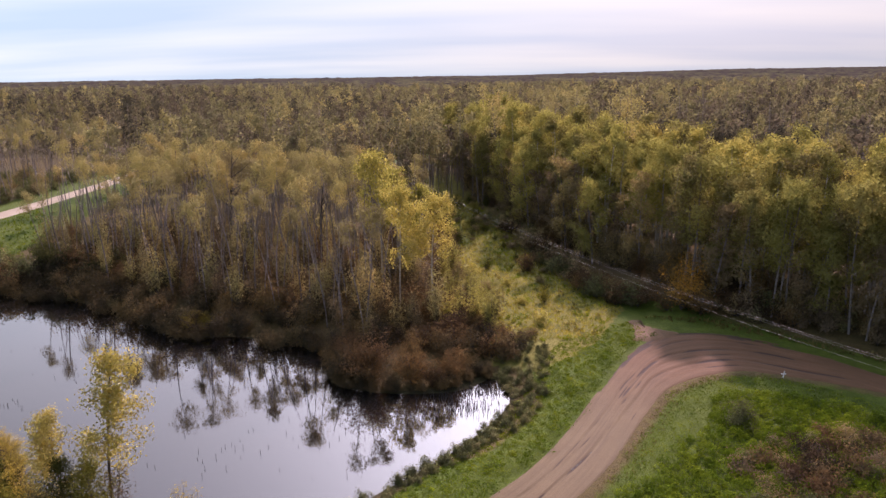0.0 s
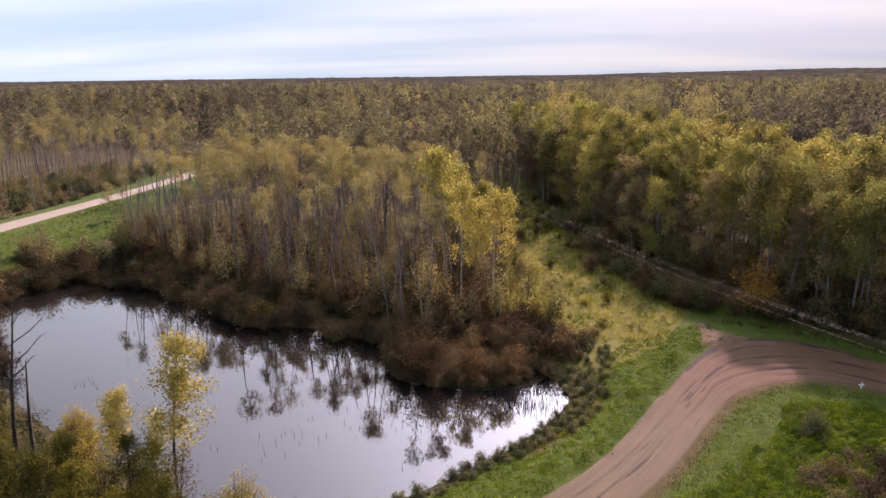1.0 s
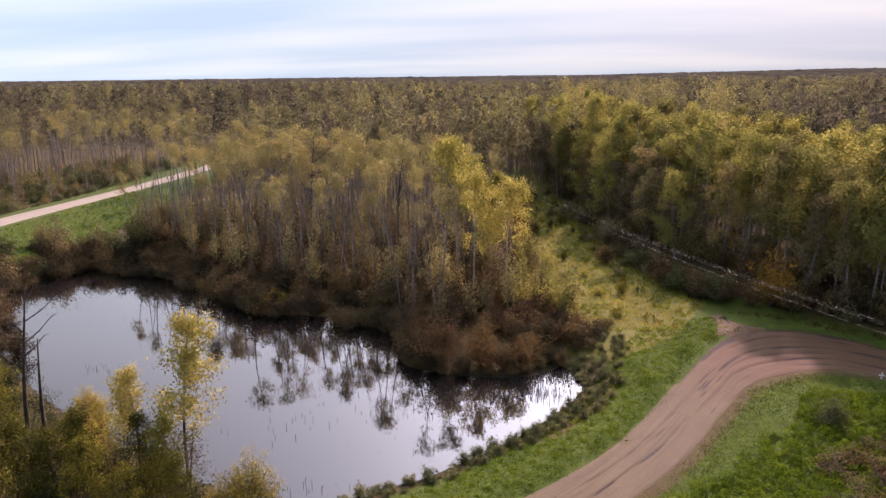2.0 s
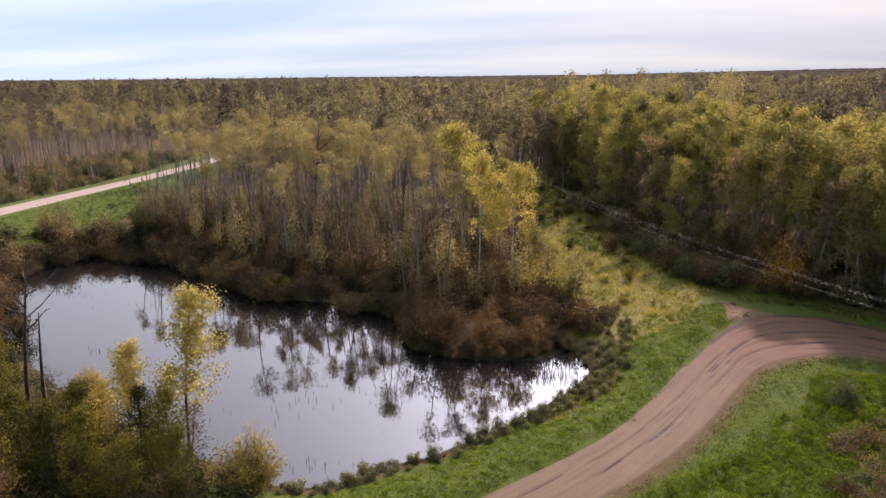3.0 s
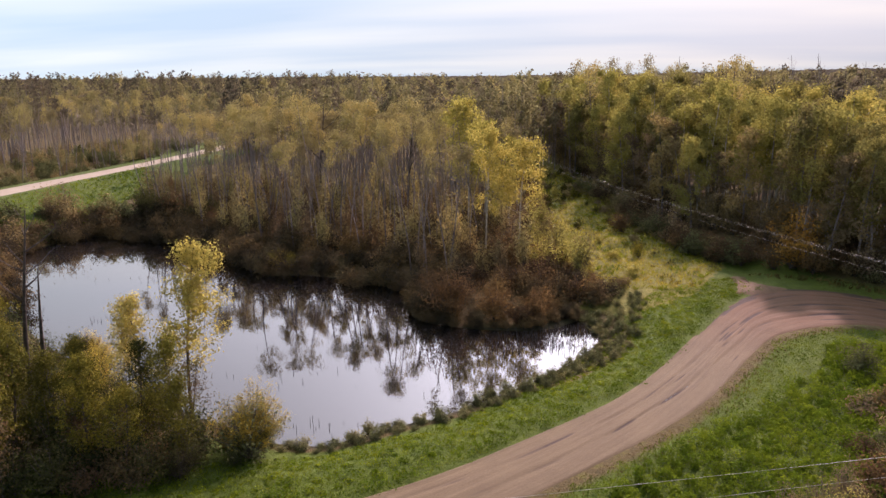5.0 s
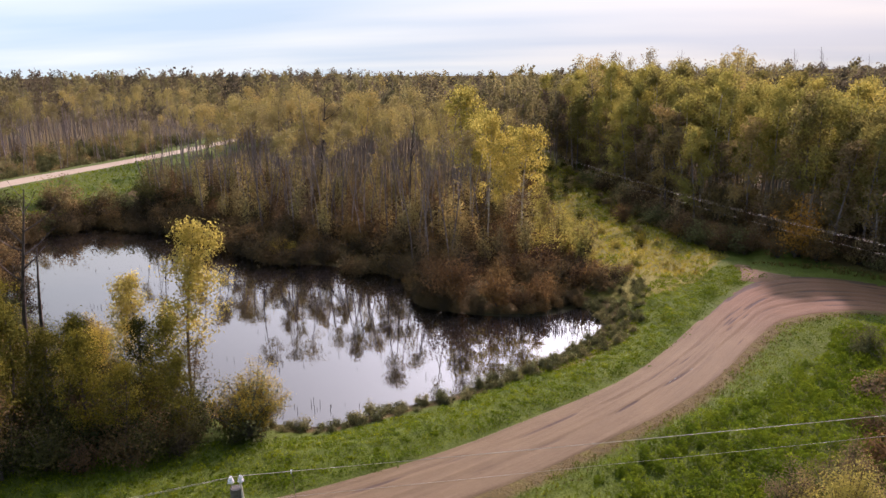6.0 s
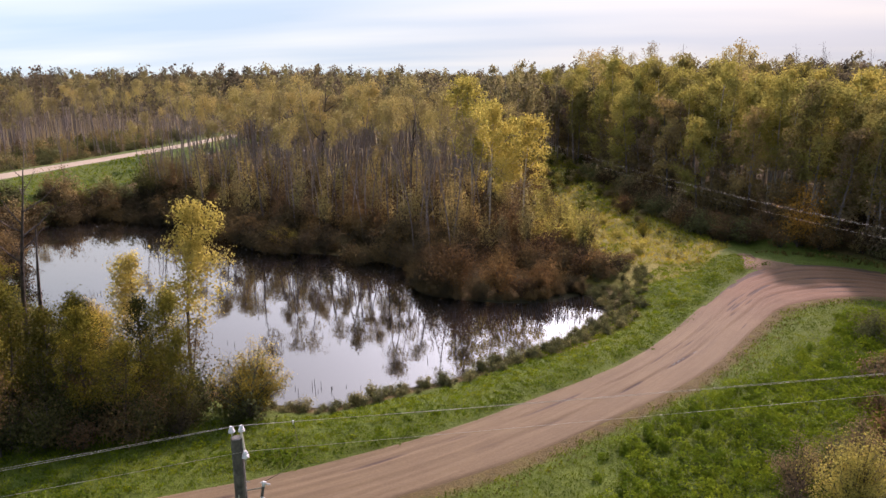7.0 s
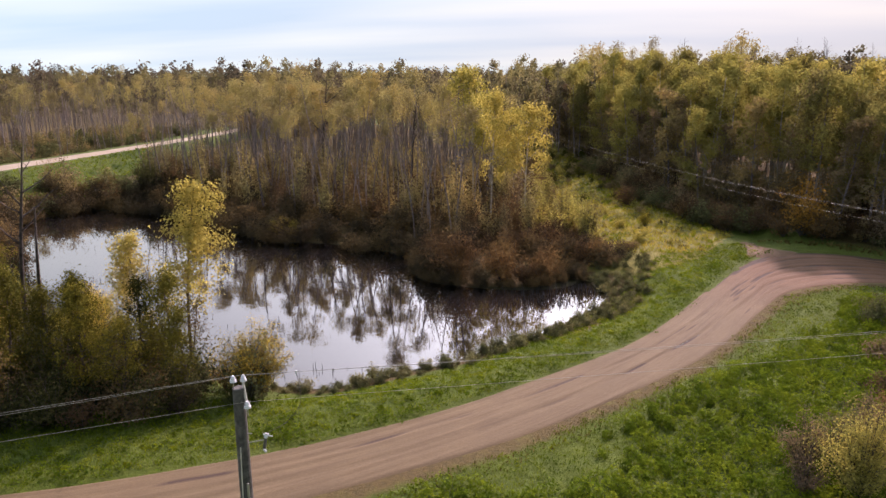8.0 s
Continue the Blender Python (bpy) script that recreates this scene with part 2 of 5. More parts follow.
def plain_material(name, color, rough=0.6, metal=0.0, vary=0.15, scale=8.0):
    m, nt, N, L, bsdf = material(name)
    n = noise_node(nt, scale, 4, 0.6, position(nt))
    c = tuple(v * (1 - vary) for v in color), tuple(min(1, v * (1 + vary)) for v in color)
    r = ramp_node(nt, [(0.35, c[0]), (0.65, c[1])])
    L(n.outputs["Fac"], r.inputs[0]); L(r.outputs[0], bsdf.inputs["Base Color"])
    bsdf.inputs["Roughness"].default_value, bsdf.inputs["Metallic"].default_value = rough, metal
    return m


ASPEN = [(0.0, (0.16, 0.125, 0.08)), (0.18, (0.185, 0.165, 0.07)), (0.5, (0.285, 0.27, 0.088)), (0.8, (0.36, 0.325, 0.10)), (1.0, (0.45, 0.35, 0.11))]
BROWN = [(0.0, (0.14, 0.105, 0.08)), (0.35, (0.22, 0.165, 0.105)), (0.65, (0.29, 0.225, 0.115)), (1.0, (0.37, 0.285, 0.125))]
GROVE = [(0.0, (0.20, 0.165, 0.105)), (0.4, (0.30, 0.262, 0.13)), (0.7, (0.395, 0.338, 0.147)), (1.0, (0.42, 0.30, 0.14))]
GOLD = [(0.0, (0.22, 0.21, 0.06)), (0.5, (0.36, 0.325, 0.095)), (1.0, (0.46, 0.385, 0.12))]
WILLOW = [(0.0, (0.042, 0.037, 0.028)), (0.35, (0.08, 0.064, 0.042)), (0.65, (0.15, 0.11, 0.06)), (1.0, (0.25, 0.16, 0.072))]
POPLAR = [(0.0, (0.05, 0.054, 0.016)), (0.4, (0.09, 0.09, 0.02)), (0.75, (0.16, 0.145, 0.026)), (1.0, (0.25, 0.205, 0.034))]
RUST = [(0.0, (0.06, 0.044, 0.034)), (0.5, (0.125, 0.08, 0.05)), (1.0, (0.225, 0.145, 0.068))]
ORANGE = [(0.0, (0.40, 0.22, 0.05)), (0.5, (0.50, 0.28, 0.06)), (1.0, (0.58, 0.34, 0.07))]
# distant woods: leaf colours greyed, with the air's haze put into them
WOODS_HAZED = [(0.0, (0.055, 0.055, 0.045)), (0.22, (0.12, 0.10, 0.09)), (0.45, (0.16, 0.15, 0.095)), (0.75, (0.24, 0.22, 0.115)), (1.0, (0.33, 0.265, 0.125))]
DARK = [(0.0, (0.03, 0.04, 0.02)), (0.6, (0.07, 0.08, 0.035)), (1.0, (0.13, 0.12, 0.05))]
SAGE = [(0.0, (0.08, 0.09, 0.042)), (0.6, (0.165, 0.17, 0.078)), (1.0, (0.28, 0.25, 0.12))]
AMBER = [(0.0, (0.26, 0.21, 0.05)), (0.5, (0.38, 0.30, 0.065)), (1.0, (0.47, 0.36, 0.08))]
MAT = {
    "aspen": leaf_material("aspen_leaves", ASPEN, 0.5, even=True), "grove": leaf_material("thin_aspen_leaves", GROVE, 0.4, even=True),
    "brown": leaf_material("browning_leaves", BROWN, 0.45, even=True),
    "gold": leaf_material("golden_leaves", GOLD), "willow": leaf_material("willow_leaves", WILLOW, 0.45, even=True),
    "orange": leaf_material("orange_leaves", ORANGE, 0.5), "amber": leaf_material("amber_leaves", AMBER, 0.62), "rust": leaf_material("rust_red_leaves", RUST, even=True), "dark": leaf_material("dark_leaves", DARK), "poplar": leaf_material("young_poplar_leaves", POPLAR, 0.3), "sage": leaf_material("sage_leaves", SAGE, 0.35),
    "woods": leaf_material("woodland_leaves", WOODS_HAZED, attribute=True), "thicket": leaf_material("thicket_leaves", WILLOW, attribute=True),
    "blade": leaf_material("grass_blades", [(0.0, (0.04, 0.078, 0.006)), (0.45, (0.108, 0.165, 0.009)), (1.0, (0.215, 0.255, 0.014))], 0.5, attribute=True),
    "straw": leaf_material("straw_blades", [(0.0, (0.15, 0.165, 0.018)), (0.5, (0.30, 0.28, 0.035)), (1.0, (0.42, 0.33, 0.06))], 0.55, attribute=True),
    "edge": leaf_material("brown_edge_blades", [(0.0, (0.075, 0.06, 0.026)), (0.5, (0.14, 0.11, 0.043)), (1.0, (0.21, 0.17, 0.065))], 0.35, attribute=True),
    "weed": leaf_material("weed_leaves", [(0.0, (0.042, 0.078, 0.009)), (0.5, (0.092, 0.148, 0.012)), (1.0, (0.18, 0.238, 0.018))], 0.45, attribute=True),
    "pale_bark": bark_material("aspen_bark", (0.2, 0.18, 0.15), (0.5, 0.46, 0.4)),
    "grey_bark": bark_material("grey_bark", (0.11, 0.09, 0.085), (0.27, 0.23, 0.215)),
    "dark_bark": bark_material("dark_bark", (0.035, 0.028, 0.022), (0.10, 0.08, 0.065)),
    "ground": ground_material(), "water": water_material(),
    "dirt": road_material("red_brown_dirt", (0.188, 0.134, 0.072), (0.096, 0.065, 0.035), (0.045, 0.027, 0.021)),
    "gravel": road_material("pale_gravel", (0.41, 0.335, 0.25), (0.26, 0.205, 0.15), (0.17, 0.13, 0.095)),
    "pole": bark_material("weathered_pole_wood", (0.055, 0.052, 0.047), (0.145, 0.135, 0.12), 6.0),
    "porcelain": plain_material("white_porcelain", (0.75, 0.76, 0.78), 0.25),
    "fibreglass": plain_material("pale_fibreglass", (0.62, 0.58, 0.48), 0.5),
    "steel": plain_material("galvanised_steel", (0.5, 0.5, 0.5), 0.45, 0.8),
    "wire": plain_material("weathered_wire", (0.24, 0.225, 0.19), 0.8),
    "bright_wire": plain_material("bare_aluminium_wire", (0.38, 0.36, 0.31), 0.6, 0.1),
    "paint": plain_material("white_marker_paint", (0.8, 0.83, 0.84), 0.5),
    "puddle": plain_material("puddle_water", (0.05, 0.045, 0.04), 0.04),
}

# ---------------------------------------------------------------- plan
POND = [(-66, 76), (-65, 85), (-61, 92), (-52, 90), (-43, 86), (-35, 80), (-30.5, 75), (-26, 75), (-21.5, 74.5), (-16.5, 72.5), (-12.2, 68), (-11, 62.5),
        (-8, 60.5), (-3.7, 60), (0.4, 60.8), (3, 63.5), (4.6, 62), (5.4, 57.8), (2.6, 52.3), (-1, 48), (-5, 43.8), (-8.7, 41.2), (-11.7, 38.8), (-15, 38.5),
        (-21, 41), (-29, 45), (-40, 52), (-50, 60), (-58, 68)]
ROAD_OUT = [(-75, 13), (-55, 17), (-38, 20.5), (-22.3, 24.9), (-14, 28.6), (-9.5, 31.3), (-4.5, 35), (-0.1, 39.2), (5.3, 44.8), (9, 50.2), (13.4, 58.3), (16.6, 64.2), (20.3, 69.4),
            (25, 72.4), (30.5, 71.3), (36.2, 66.4), (40.2, 60.6), (50, 51.5), (66, 41), (95, 28)]
ROAD_IN = [(-73, 8.5), (-54, 12.4), (-36.5, 16.0), (-20.3, 20.6), (-11.5, 24.5), (-7, 27.4), (-1.8, 31.1), (2.4, 35.0), (7.6, 40.3), (11.6, 45.3), (16.2, 52.8), (18.9, 57.0), (21.5, 59.2),
           (25, 60.9), (28.5, 61.2), (32.5, 59.4), (37.6, 56.4), (47, 47.4), (63, 37), (92, 23.5)]
LROAD_OUT = [(-86, 40), (-86, 70), (-86, 100), (-84.5, 120), (-83, 140), (-82.5, 165), (-83, 190), (-80, 212), (-70, 232), (-52, 247), (-25, 254), (10, 257), (60, 258)]
LROAD_IN = [(-81, 40), (-81, 70), (-80.5, 100), (-79.3, 120), (-78, 140), (-77.5, 165), (-77.8, 189), (-75.3, 209), (-66.5, 227), (-50, 241.5), (-24.5, 248.5), (10, 251.5), (60, 252.5)]
FOREST = [(29.5, 89), (33.5, 79), (39.5, 72.5), (44.5, 67), (53, 59), (66, 49.5), (95, 36), (140, 60), (140, 170), (0, 240), (2, 190), (7, 146), (12, 128), (18, 104), (22, 96)]
GROVE_AREA = [(-0.5, 74), (-8, 70), (-13, 75), (-19, 78), (-31, 80.5), (-40, 89), (-50, 95), (-58, 99), (-64, 113), (-70, 140), (-71, 185), (-66, 215), (-50, 232), (-5, 238), (-8, 190), (-5, 145), (-3, 115), (-1.5, 90)]
WATER_Z = -1.0


def smooth_line(pts, step):
    """A Catmull-Rom line through the points, with even steps."""
    p = np.array([pts[0], *pts, pts[-1]], float)
    out = []
    for i in range(1, len(p) - 2):
        for s in np.linspace(0, 1, 12, endpoint=False):
            a, b, c, d = p[i - 1], p[i], p[i + 1], p[i + 2]
            out.append(0.5 * ((2 * b) + (c - a) * s + (2 * a - 5 * b + 4 * c - d) * s * s + (3 * b - a - 3 * c + d) * s ** 3))
    out.append(p[-2])
    out = np.array(out)
    dist = np.concatenate([[0], np.cumsum(np.linalg.norm(np.diff(out, axis=0), axis=1))])
    n = max(2, int(dist[-1] / step))
    at = np.linspace(0, dist[-1], n)
    return np.stack([np.interp(at, dist, out[:, k]) for k in range(2)], 1)


def line_distance(px, py, line):
    best = np.full(px.shape, 1e9)
    for (ax, ay), (bx, by) in zip(line[:-1], line[1:]):
        vx, vy = bx - ax, by - ay
        s = np.clip(((px - ax) * vx + (py - ay) * vy) / (vx * vx + vy * vy + 1e-9), 0, 1)
        best = np.minimum(best, np.hypot(px - ax - s * vx, py - ay - s * vy))
    return best


def inside(px, py, poly):
    res = np.zeros(px.shape, bool)
    n = len(poly)
    for i in range(n):
        (ax, ay), (bx, by) = poly[i], poly[(i + 1) % n]
        hit = ((ay > py) != (by > py)) & (px < (bx - ax) * (py - ay) / (by - ay + 1e-12) + ax)
        res ^= hit
    return res


def signed(px, py, poly):
    """Metres outside the outline (inside: minus)."""
    d = line_distance(px, py, [*poly, poly[0]])
    return np.where(inside(px, py, poly), -d, d)


def step01(v, a, b):
    s = np.clip((v - a) / (b - a), 0, 1)
    return s * s * (3 - 2 * s)


def waves(px, py, size, seed):
    """Cheap smooth noise from a few crossed waves, about -1 to 1."""
    rs = np.random.RandomState(seed)
    out = np.zeros(px.shape)
    for k in range(6):
        a, f, ph = rs.uniform(0, 6.28), rs.uniform(0.6, 1.7) / size, rs.uniform(0, 6.28)
        out += np.sin((px * math.cos(a) + py * math.sin(a)) * f * 6.28 + ph)
    return out / 3.4


POND_LINE = [tuple(p) for p in smooth_line([*POND, POND[0]], 1.5)[:-1]]
R_OUT, R_IN = smooth_line(ROAD_OUT, 1.0), smooth_line(ROAD_IN, 1.0)
L_OUT, L_IN = smooth_line(LROAD_OUT, 3.0), smooth_line(LROAD_IN, 3.0)
ROAD_POLY = [*map(tuple, smooth_line(ROAD_OUT, 3.0)), *map(tuple, smooth_line(ROAD_IN, 3.0)[::-1])]
LROAD_POLY = [*map(tuple, L_OUT), *map(tuple, L_IN[::-1])]
SPUR = [(19.6, 69.6), (20.3, 73.0), (20.4, 76.0), (21.6, 76.6), (22.6, 73.6), (24.8, 71.8), (22, 69.6)]


def ground_z(px, py):
    px, py = np.asarray(px, float), np.asarray(py, float)
    near = (np.hypot(px, py - 60) < 400)
    z = 0.22 * waves(px, py, 14, 3) + 0.10 * waves(px, py, 4.5, 4) + 0.085 * waves(px, py, 1.9, 6) + 0.07 * waves(px, py, 1.1, 7) * (px > -12) * (px < 40) * (py < 62)
    # the far road's bank and the rising ground around it
    dl = signed(px, py, LROAD_POLY)
    z = z + 2.6 * step01(-px, 20, 95) * step01(py, 60, 130)
    bank = 1 - step01(dl, 0.5, 13)
    z = z * (1 - bank) + 3.5 * bank
    far_side = step01(-px, 86, 92) * step01(dl, 1, 10)
    z = z - 2.2 * far_side * (1 - step01(py, 120, 190))
    # the tall wood stands on a low rise
    z = z + 3.0 * step01(py, 95, 190) * step01(px, -25, 25)
    # near road
    dr = signed(px, py, ROAD_POLY)
    k = 1 - step01(dr, 0.3, 4.5)
    z = z * (1 - k) + 0.0 * k
    # the pond's basin
    dp = signed(px, py, POND_LINE)
    inside_depth = -1.0 - 0.9 * step01(-dp, 0, 4)
    outer = -1.0 + (z + 1.0) * step01(dp, 0.0, 5.5)
    z = np.where(dp < 0, inside_depth, outer)
    # the plain, and a low ridge far off
    far = step01(np.hypot(px, py), 300, 900)
    ridge = 13 * step01(py, 1300, 2600) * step01(px / np.maximum(py, 1.0), 0.02, 0.45)
    z = z * (1 - far) + far * (1.5 + 2.0 * waves(px, py, 700, 8)) + 11.0 * step01(np.hypot(px, py), 1000, 3600) + ridge
    return z - 0.14 * step01(-dr, 0.5, 1.0) - 0.14 * step01(-dl, 0.5, 1.0)


def put_mesh(name, verts, faces, mat, parent=None, smooth=False, tone=None, edges=()):
    me = bpy.data.meshes.new(name)
    verts = np.asarray(verts, np.float32)
    if isinstance(faces, np.ndarray):
        k = faces.shape[1]
        me.vertices.add(len(verts)); me.vertices.foreach_set("co", verts.ravel())
        me.loops.add(faces.size); me.loops.foreach_set("vertex_index", faces.ravel().astype(np.int32))
        me.polygons.add(len(faces)); me.polygons.foreach_set("loop_start", np.arange(0, faces.size, k, dtype=np.int32))
        me.update(calc_edges=True)
    else:
        me.from_pydata([tuple(map(float, v)) for v in verts], list(edges), [tuple(map(int, f)) for f in faces])
    if smooth:
        me.polygons.foreach_set("use_smooth", np.ones(len(me.polygons), bool))
    if tone is not None:
        me.attributes.new("tone", "FLOAT", "POINT").data.foreach_set("value", np.asarray(tone, np.float32))
    me.materials.append(MAT[mat])
    me.update()
    ob = new(name, me)
    if parent is not None:
        ob.parent = parent
    return ob


def grid_faces(ny, nx):
    i = np.arange(ny * nx).reshape(ny, nx)
    return np.stack([i[:-1, :-1], i[:-1, 1:], i[1:, 1:], i[1:, :-1]], -1).reshape(-1, 4)


def spread(lo, a, b, hi, fine, grow=1.22):
    core = list(np.arange(a, b + 1e-6, fine))
    s, v = fine, b
    right = []
    while v < hi:
        s *= grow; v += s; right.append(v)
    s, v = fine, a
    left = []
    while v > lo:
        s *= grow; v -= s; left.append(v)
    return np.array(left[::-1] + core + right)


def make_ground():
    xs, ys = spread(-4300, -92, 62, 4300, 0.8), spread(-4300, 16, 112, 4300, 0.8)
    X, Y = np.meshgrid(xs, ys)
    Z = ground_z(X, Y)
    ob = put_mesh("ground", np.stack([X, Y, Z], -1).reshape(-1, 3), grid_faces(len(ys), len(xs)), "ground", smooth=True)
    x, y = X.ravel(), Y.ravel()
    dr, dl, dp = signed(x, y, ROAD_POLY), signed(x, y, LROAD_POLY), signed(x, y, POND_LINE)
    woods = np.maximum(inside(x, y, FOREST), inside(x, y, GROVE_AREA)) * 1.0
    grass = np.clip(1 - step01(dr, 9, 13), 0, 1) * step01(dp, np.where((y > 48) & (x > 0), 1.6, 0.4), np.where((y > 48) & (x > 0), 4.2, 1.4))
    grass = np.maximum(grass, (1 - step01(dl, 11, 16)))
    field = inside(x, y, [(-60, -40), (14, 36), (26, 58), (60, 34), (90, -40)]) & (dr > 0)
    grass = np.maximum(grass, field * 1.0) * (1 - woods)
    cut = inside(x, y, [(4, 66), (9, 62), (16, 70), (21, 80), (20, 87), (17, 98), (12, 128), (7, 146), (0, 200), (-6, 190), (0, 115), (2.5, 90), (5, 74)])
    dry = np.maximum(cut * 1.0, 0.0)
    grass = grass * (1 - 0.65 * (1 - step01(line_distance(x, y, R_IN[::3]), 0.5, 1.6)))
    # green fades to litter towards the wood, darkening the shaded strip by colour
    grass = grass * (0.3 + 0.7 * step01(signed(x, y, FOREST), 1.0, 7.0))
    mud = 1 - step01(dp, 0.0, 0.8)
    for name, v in (("grass", grass), ("dry", dry), ("mud", mud)):
        ob.data.attributes.new(name, "FLOAT", "POINT").data.foreach_set("value", v.astype(np.float32))
    tagged(ob, "uneven ground with green grass and leaf litter", "ground", kind="structure")


def make_road(name, out, inn, mat, z0, cols, label, step, rut, tracks=()):
    """A sheet between the two verges, crowned, with wheel ruts pressed into it."""
    n = int(max(len(out), len(inn)) * 3.0 / step)
    ta, tb = np.linspace(0, 1, len(out)), np.linspace(0, 1, len(inn))
    t = np.linspace(0, 1, n)
    A = np.stack([np.interp(t, ta, out[:, k]) for k in (0, 1)], 1)
    B = np.stack([np.interp(t, tb, inn[:, k]) for k in (0, 1)], 1)
    w = np.linspace(0, 1, cols)
    P = A[:, None] * (1 - w[None, :, None]) + B[:, None] * w[None, :, None]
    mid = (A + B) / 2
    along = np.concatenate([[0], np.cumsum(np.linalg.norm(np.diff(mid, axis=0), axis=1))])
    width = np.linalg.norm(A - B, axis=1)
    U, V = w[None, :] * width[:, None], np.repeat(along[:, None], cols, 1)
    # ragged verges
    jag = 0.28 * waves(V, U * 0, 5.0, 5) + 0.15 * waves(V, U * 0, 1.6, 6)
    side = np.zeros(cols); side[0], side[-1] = 1, -1
    dirv = (A - B) / width[:, None]
    P = P + dirv[:, None] * (side[None, :, None] * jag[..., None])
    Z = z0 + 0.05 * np.sin(w * math.pi)[None, :] + rut * waves(U, V * 0.07, 1.3, 9) + rut * 0.5 * waves(U, V * 0.12, 0.55, 10)
    damp = np.zeros(Z.shape)
    for w0, w1, start, end, wide, deep, wet_ in tracks:
        wide *= 1.45
        i, j = (int(np.argmin(np.hypot(*(mid - np.array(q)).T))) for q in (start, end))
        run = np.clip((np.arange(n) - i) / max(1, j - i), 0, 1)
        at = (w0 + (w1 - w0) * run) * width + 0.12 * np.sin(along * 0.55 + 9 * w0)
        ends = step01(np.arange(n), i - 4, i + 10) * (1 - step01(np.arange(n), j - 10, j + 4))
        g = np.exp(-((U - at[:, None]) / wide) ** 2) * ends[:, None]
        broken = np.clip(0.5 + 0.75 * waves(V, U * 0.5, 6.0, int(100 * w0)), 0, 1)
        Z -= deep * g
        Z += 0.5 * deep * np.exp(-((U - at[:, None] + 1.9 * wide) / wide) ** 2) * ends[:, None]
        damp = np.maximum(damp, wet_ * g * broken)
    rim_ = np.minimum(U, width[:, None] - U)
    Z -= 0.13 * (1 - step01(rim_, 0.0, 0.6))
    v = np.concatenate([P, Z[..., None]], -1).reshape(-1, 3)
    ob = put_mesh(name, v, grid_faces(n, cols), mat, smooth=True)
    uvs = ob.data.uv_layers.new(name="UVMap")
    idx = np.zeros(len(ob.data.loops), np.int32)
    ob.data.loops.foreach_get("vertex_index", idx)
    uvs.data.foreach_set("uv", np.stack([U.ravel()[idx], V.ravel()[idx]], 1).ravel().astype(np.float32))
    clay = step01(P[..., 0] * 0.6 + P[..., 1] * 0.8, 46, 68) * (z0 < 1)
    ob.data.attributes.new("clay", "FLOAT", "POINT").data.foreach_set("value", clay.ravel().astype(np.float32))
    ob.data.attributes.new("damp", "FLOAT", "POINT").data.foreach_set("value", damp.ravel().astype(np.float32))
    return tagged(ob, label, "road", kind="structure")


make_ground()
# share of the width from the outer verge, at the start and end of each track; where it starts and ends; half width; depth; wetness
TRACKS = [(0.05, 0.05, (12, 52), (42, 56), 0.42, 0.10, 1.0), (0.13, 0.12, (16, 58), (38, 62), 0.34, 0.08, 1.0), (0.27, 0.25, (19, 62), (33, 66), 0.14, 0.03, 0.7), (0.50, 0.48, (16, 55), (36, 62), 0.18, 0.06, 1.0),
          (0.55, 0.62, (15, 53), (30, 66), 0.13, 0.05, 0.8), (0.66, 0.78, (12, 49), (37, 61), 0.17, 0.06, 1.0), (0.62, 0.62, (4, 40), (15, 53), 0.13, 0.05, 0.8), (0.36, 0.40, (3, 39), (19, 61), 0.13, 0.04, 0.65),
          (0.30, 0.33, (-20, 22), (4, 40), 0.22, 0.025, 0.55), (0.66, 0.63, (-30, 19), (3, 39), 0.22, 0.025, 0.5), (0.45, 0.47, (8, 45), (24, 66), 0.10, 0.04, 0.7), (0.83, 0.88, (16, 54), (34, 63), 0.10, 0.03, 0.7)]
make_road("road", R_OUT, R_IN, "dirt", 0.05, 56, "red-brown dirt road with wheel ruts round a bend", 0.8, 0.02, TRACKS)
make_road("road_far", L_OUT, L_IN, "gravel", 3.56, 18, "pale gravel road on a grassy bank", 3.0, 0.02)


def make_flat(name, outline, z, mat, label, category):
    bm = bmesh.new()
    bm.faces.new([bm.verts.new((x, y, z)) for x, y in outline])
    bm.normal_update()
    if bm.faces[:][0].normal.z < 0:
        bmesh.ops.reverse_faces(bm, faces=bm.faces[:])
    bmesh.ops.triangulate(bm, faces=bm.faces[:])
    me = bpy.data.meshes.new(name)
    bm.to_mesh(me); bm.free()
    me.materials.append(MAT[mat])
    return tagged(new(name, me), label, category, kind="structure")


def outward(poly, by):
    c = np.array(poly).mean(0)
    return [tuple(np.array(p) + (np.array(p) - c) / np.linalg.norm(np.array(p) - c) * by) for p in poly]


make_flat("water", outward(POND_LINE, 1.5), WATER_Z, "water", "still pond water mirroring the sky and trees", "pond")
make_flat("water_ditch", [(-100, 92), (-93, 96), (-91, 108), (-93, 117), (-101, 119), (-112, 108), (-112, 95)], 1.42, "water", "small pool beside the far road bank", "pool")

# ---------------------------------------------------------------- growing things


